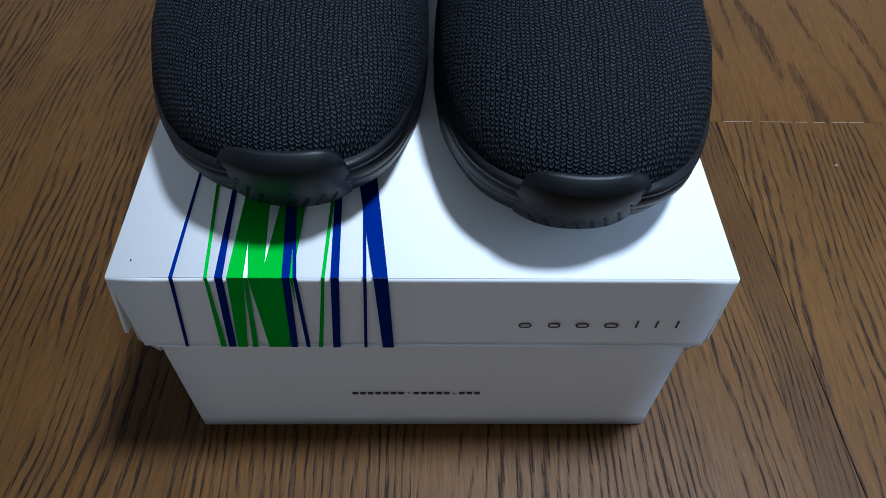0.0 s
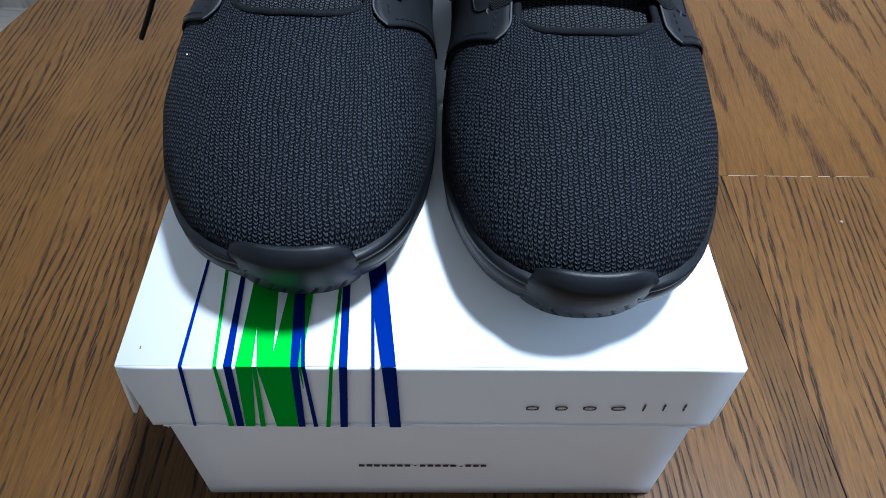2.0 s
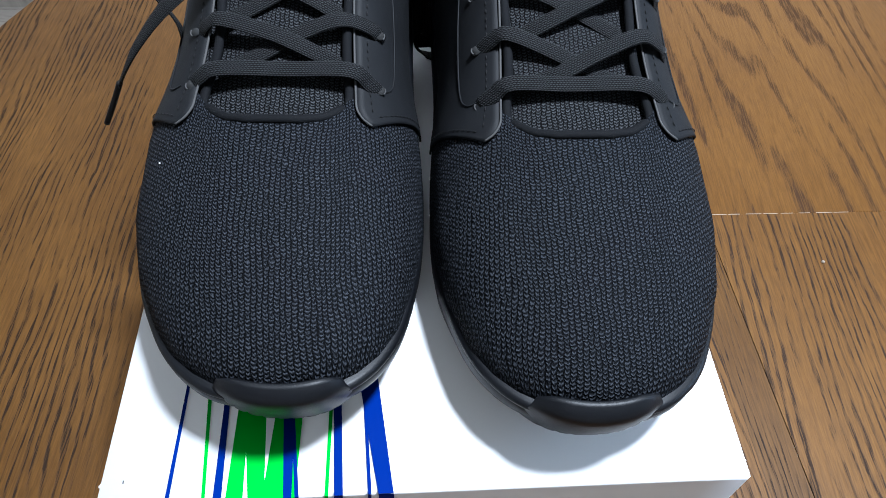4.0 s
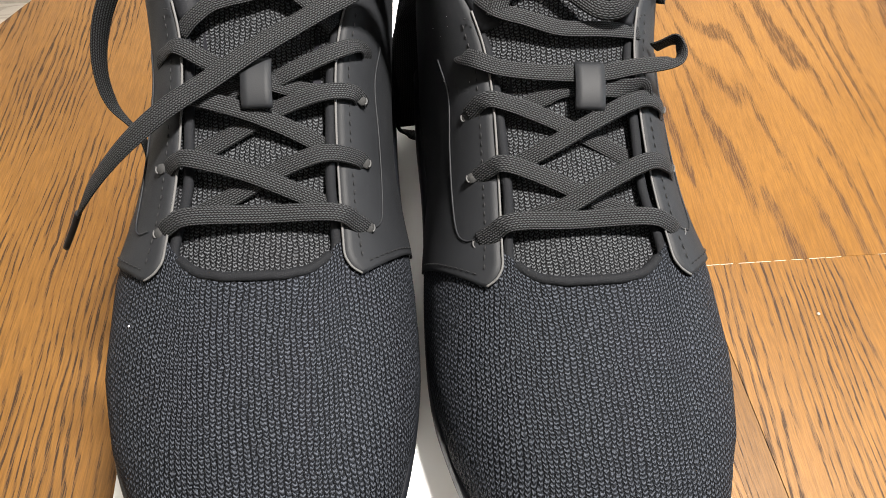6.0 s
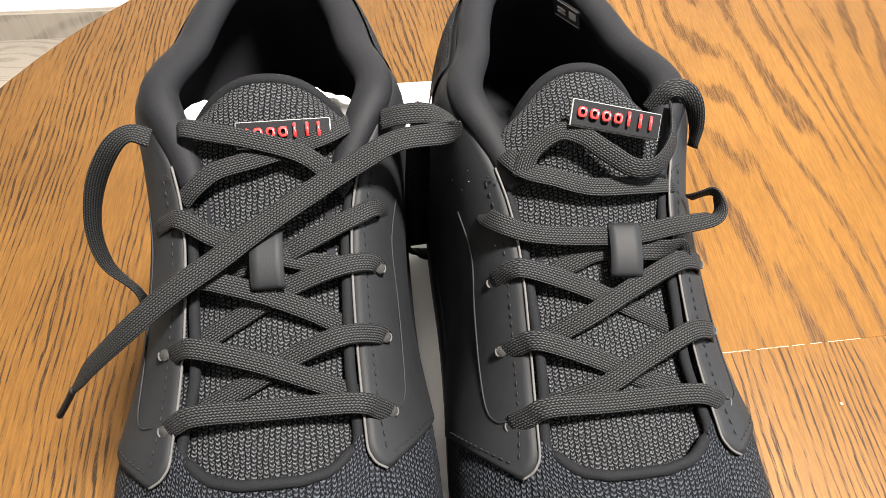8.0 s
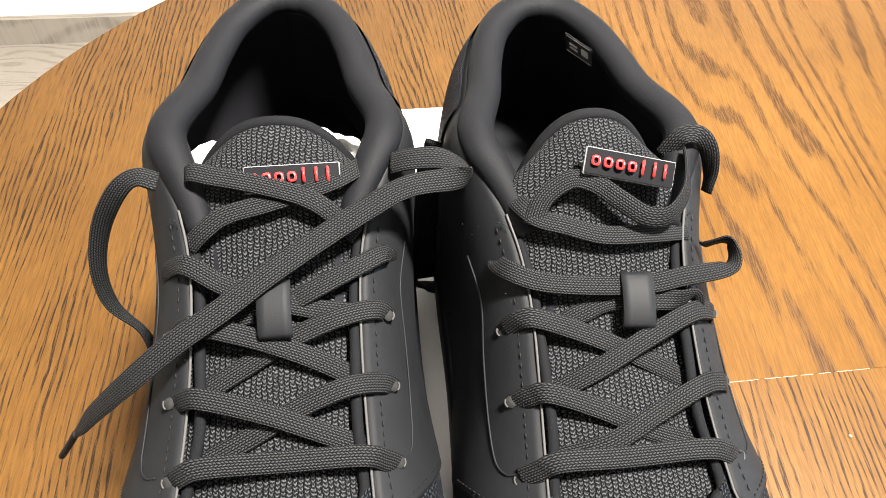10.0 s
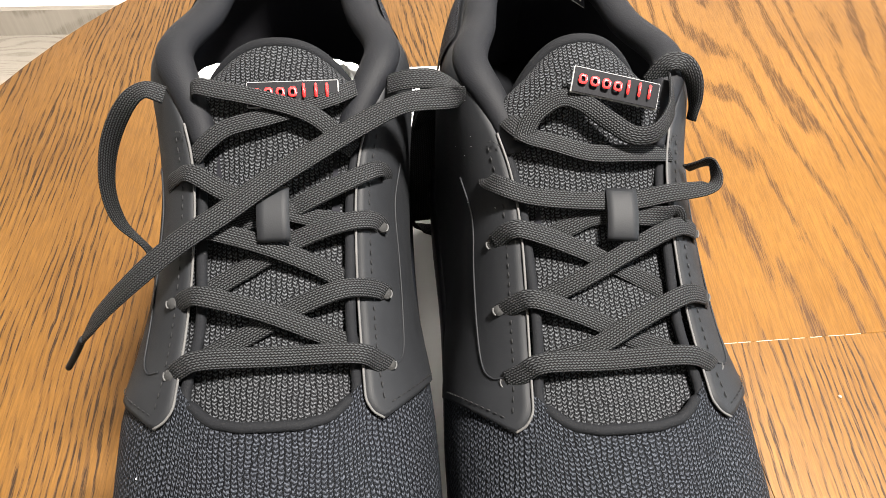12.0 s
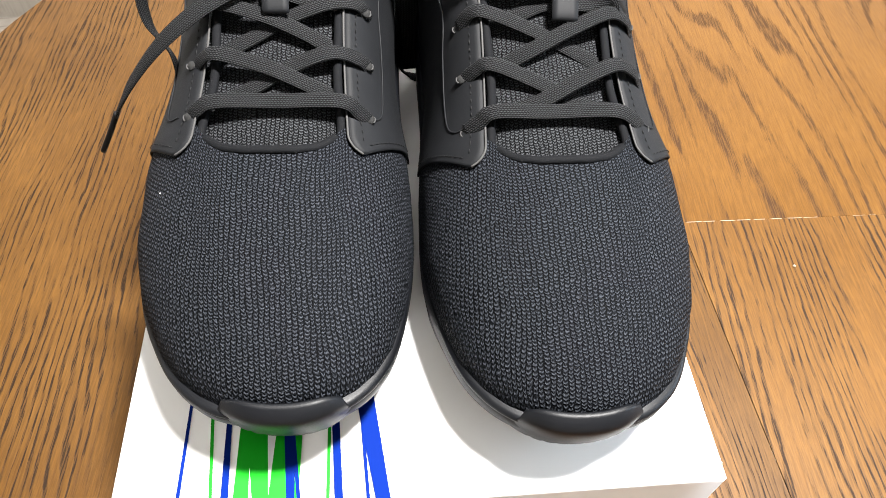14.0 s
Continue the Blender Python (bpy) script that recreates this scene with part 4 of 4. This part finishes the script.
def tongue_label(shoe, m):
    """A small glossy label with red marks in place of its lettering."""
    bm = box_bm(-0.0142, 0.0142, -0.0038, 0.0040, -0.001, 0.0004, 0.0001)
    for v in bm.verts:
        v.co.z -= 3.5 * v.co.x ** 2
    bm.transform(shoe.matrix_world.inverted() @ m)
    plate = part("tongue_label", bm, LABEL, shoe, "glossy black label with raised red marks", False)
    bm = box_bm(-0.0145, 0.0145, -0.0041, 0.0043, -0.001, 0.0001, 0.0002)
    for v in bm.verts:
        v.co.z -= 3.5 * v.co.x ** 2
    bm.transform(shoe.matrix_world.inverted() @ m)
    part("label_edge", bm, LABEL_RIM, plate, "thin pale edge of the label", False)
    for k in range(7):
        x0 = -0.0128 + k * 0.0038
        wide = (0.0028, 0.0028, 0.0028, 0.0028, 0.0022, 0.0022, 0.0012)[k]
        if k < 4:
            bm = ring_bm(x0, x0 + wide, -0.0016, 0.0016, 0.0007, 0.0005)
            bm.transform(Matrix.Rotation(radians(-90), 4, "X"))
            bm.transform(Matrix.Translation((0, 0.0003, 0.0006)))
        else:
            bm = box_bm(x0 + wide * 0.3, x0 + wide * 0.3 + 0.0009, -0.0016, 0.0030, 0.0006, 0.0011, 0.0002)
        for v in bm.verts:
            v.co.z -= 3.5 * v.co.x ** 2
        bm.transform(shoe.matrix_world.inverted() @ m)
        part("red_mark", bm, RED, plate)


tongue_label(shoe_l, pose(-0.0405, 0.1965, 0.9800, 34, 0, 0))
tongue_label(shoe_r, pose(0.0612, 0.1850, 0.9878, 38, 10, -9))

# white paper stuffed into the first shoe
rows = []
for i in range(15):
    v = i / 14
    row = []
    for j in range(31):
        s = j / 15 - 1
        r = noise.noise(Vector((s * 3, v * 4, 2.0))) * 0.004 + noise.noise(Vector((s * 9, v * 8, 5.0))) * 0.0018
        row.append((-0.0465 + s * 0.031, 0.214 + 0.012 * v - 0.010 * s * s + r, 0.928 + v * 0.047 - 0.004 * s * s + r * (0.4 + 0.4 * v)))
    rows.append(row)
paper = part("tissue_paper", grid(rows, thick=0.0006), PAPER, None)
tagged(paper, "crumpled white tissue paper stuffed behind the tongue", "paper")
inward = Vector((-0.753, -0.506, -0.30)).normalized()
across = inward.cross(Vector((0, 0, 1))).normalized()
upward = across.cross(inward)
tag_pose = Matrix((across, upward, inward)).transposed().to_4x4()
tag_pose.translation = Vector((0.0690, 0.2640, 0.9715)) + inward * 0.0015
to_shoe = shoe_r.matrix_world.inverted() @ tag_pose
bm = box_bm(-0.0070, 0.0070, -0.0050, 0.0050, 0, 0.0005, 0.0002)
bm.transform(to_shoe)
size_tag = part("size_tag", bm, TAG, shoe_r, "small shiny black size tag inside the collar", False)
for x0, x1, y0, y1 in ((-0.0062, 0.0062, 0.0042, 0.0044), (-0.0062, 0.0062, -0.0044, -0.0042), (-0.0050, -0.0015, -0.0015, 0.0020), (0.0005, 0.0045, 0.0002, 0.0012), (0.0005, 0.0045, -0.0018, -0.0008)):
    bm = box_bm(x0, x1, y0, y1, 0.0005, 0.0007)
    bm.transform(to_shoe)
    part("printed_bar", bm, GREY_PRINT, size_tag, smooth=False)


def lint(shoe, place, r):
    bm = bmesh.new()
    bmesh.ops.create_icosphere(bm, subdivisions=1, radius=r, matrix=shoe.matrix_world.inverted() @ Matrix.Translation(place))
    part("lint_speck", bm, PAPER, shoe)


lint(shoe_l, (-0.0892, 0.0955, 0.9262), 0.0003)
for k in range(9):
    u, v = 0.150 + 0.045 * random.random(), 0.55 + 0.4 * random.random()
    p = wing_point(-1, u, v, 0.0011)
    lint(shoe_r, shoe_r.matrix_world @ Vector(p), 0.00006 + 0.00006 * random.random())

# a crumb on the table
bm = bmesh.new()
bmesh.ops.create_icosphere(bm, subdivisions=1, radius=0.0011)
for v in bm.verts:
    v.co *= 0.8 + 0.4 * random.random()
crumb = part("crumb", bm, DUST)
crumb.location = (0.2575, 0.176, TOP + 0.0007)
tagged(crumb, "tiny pale crumb lying on the oak table", "crumb")
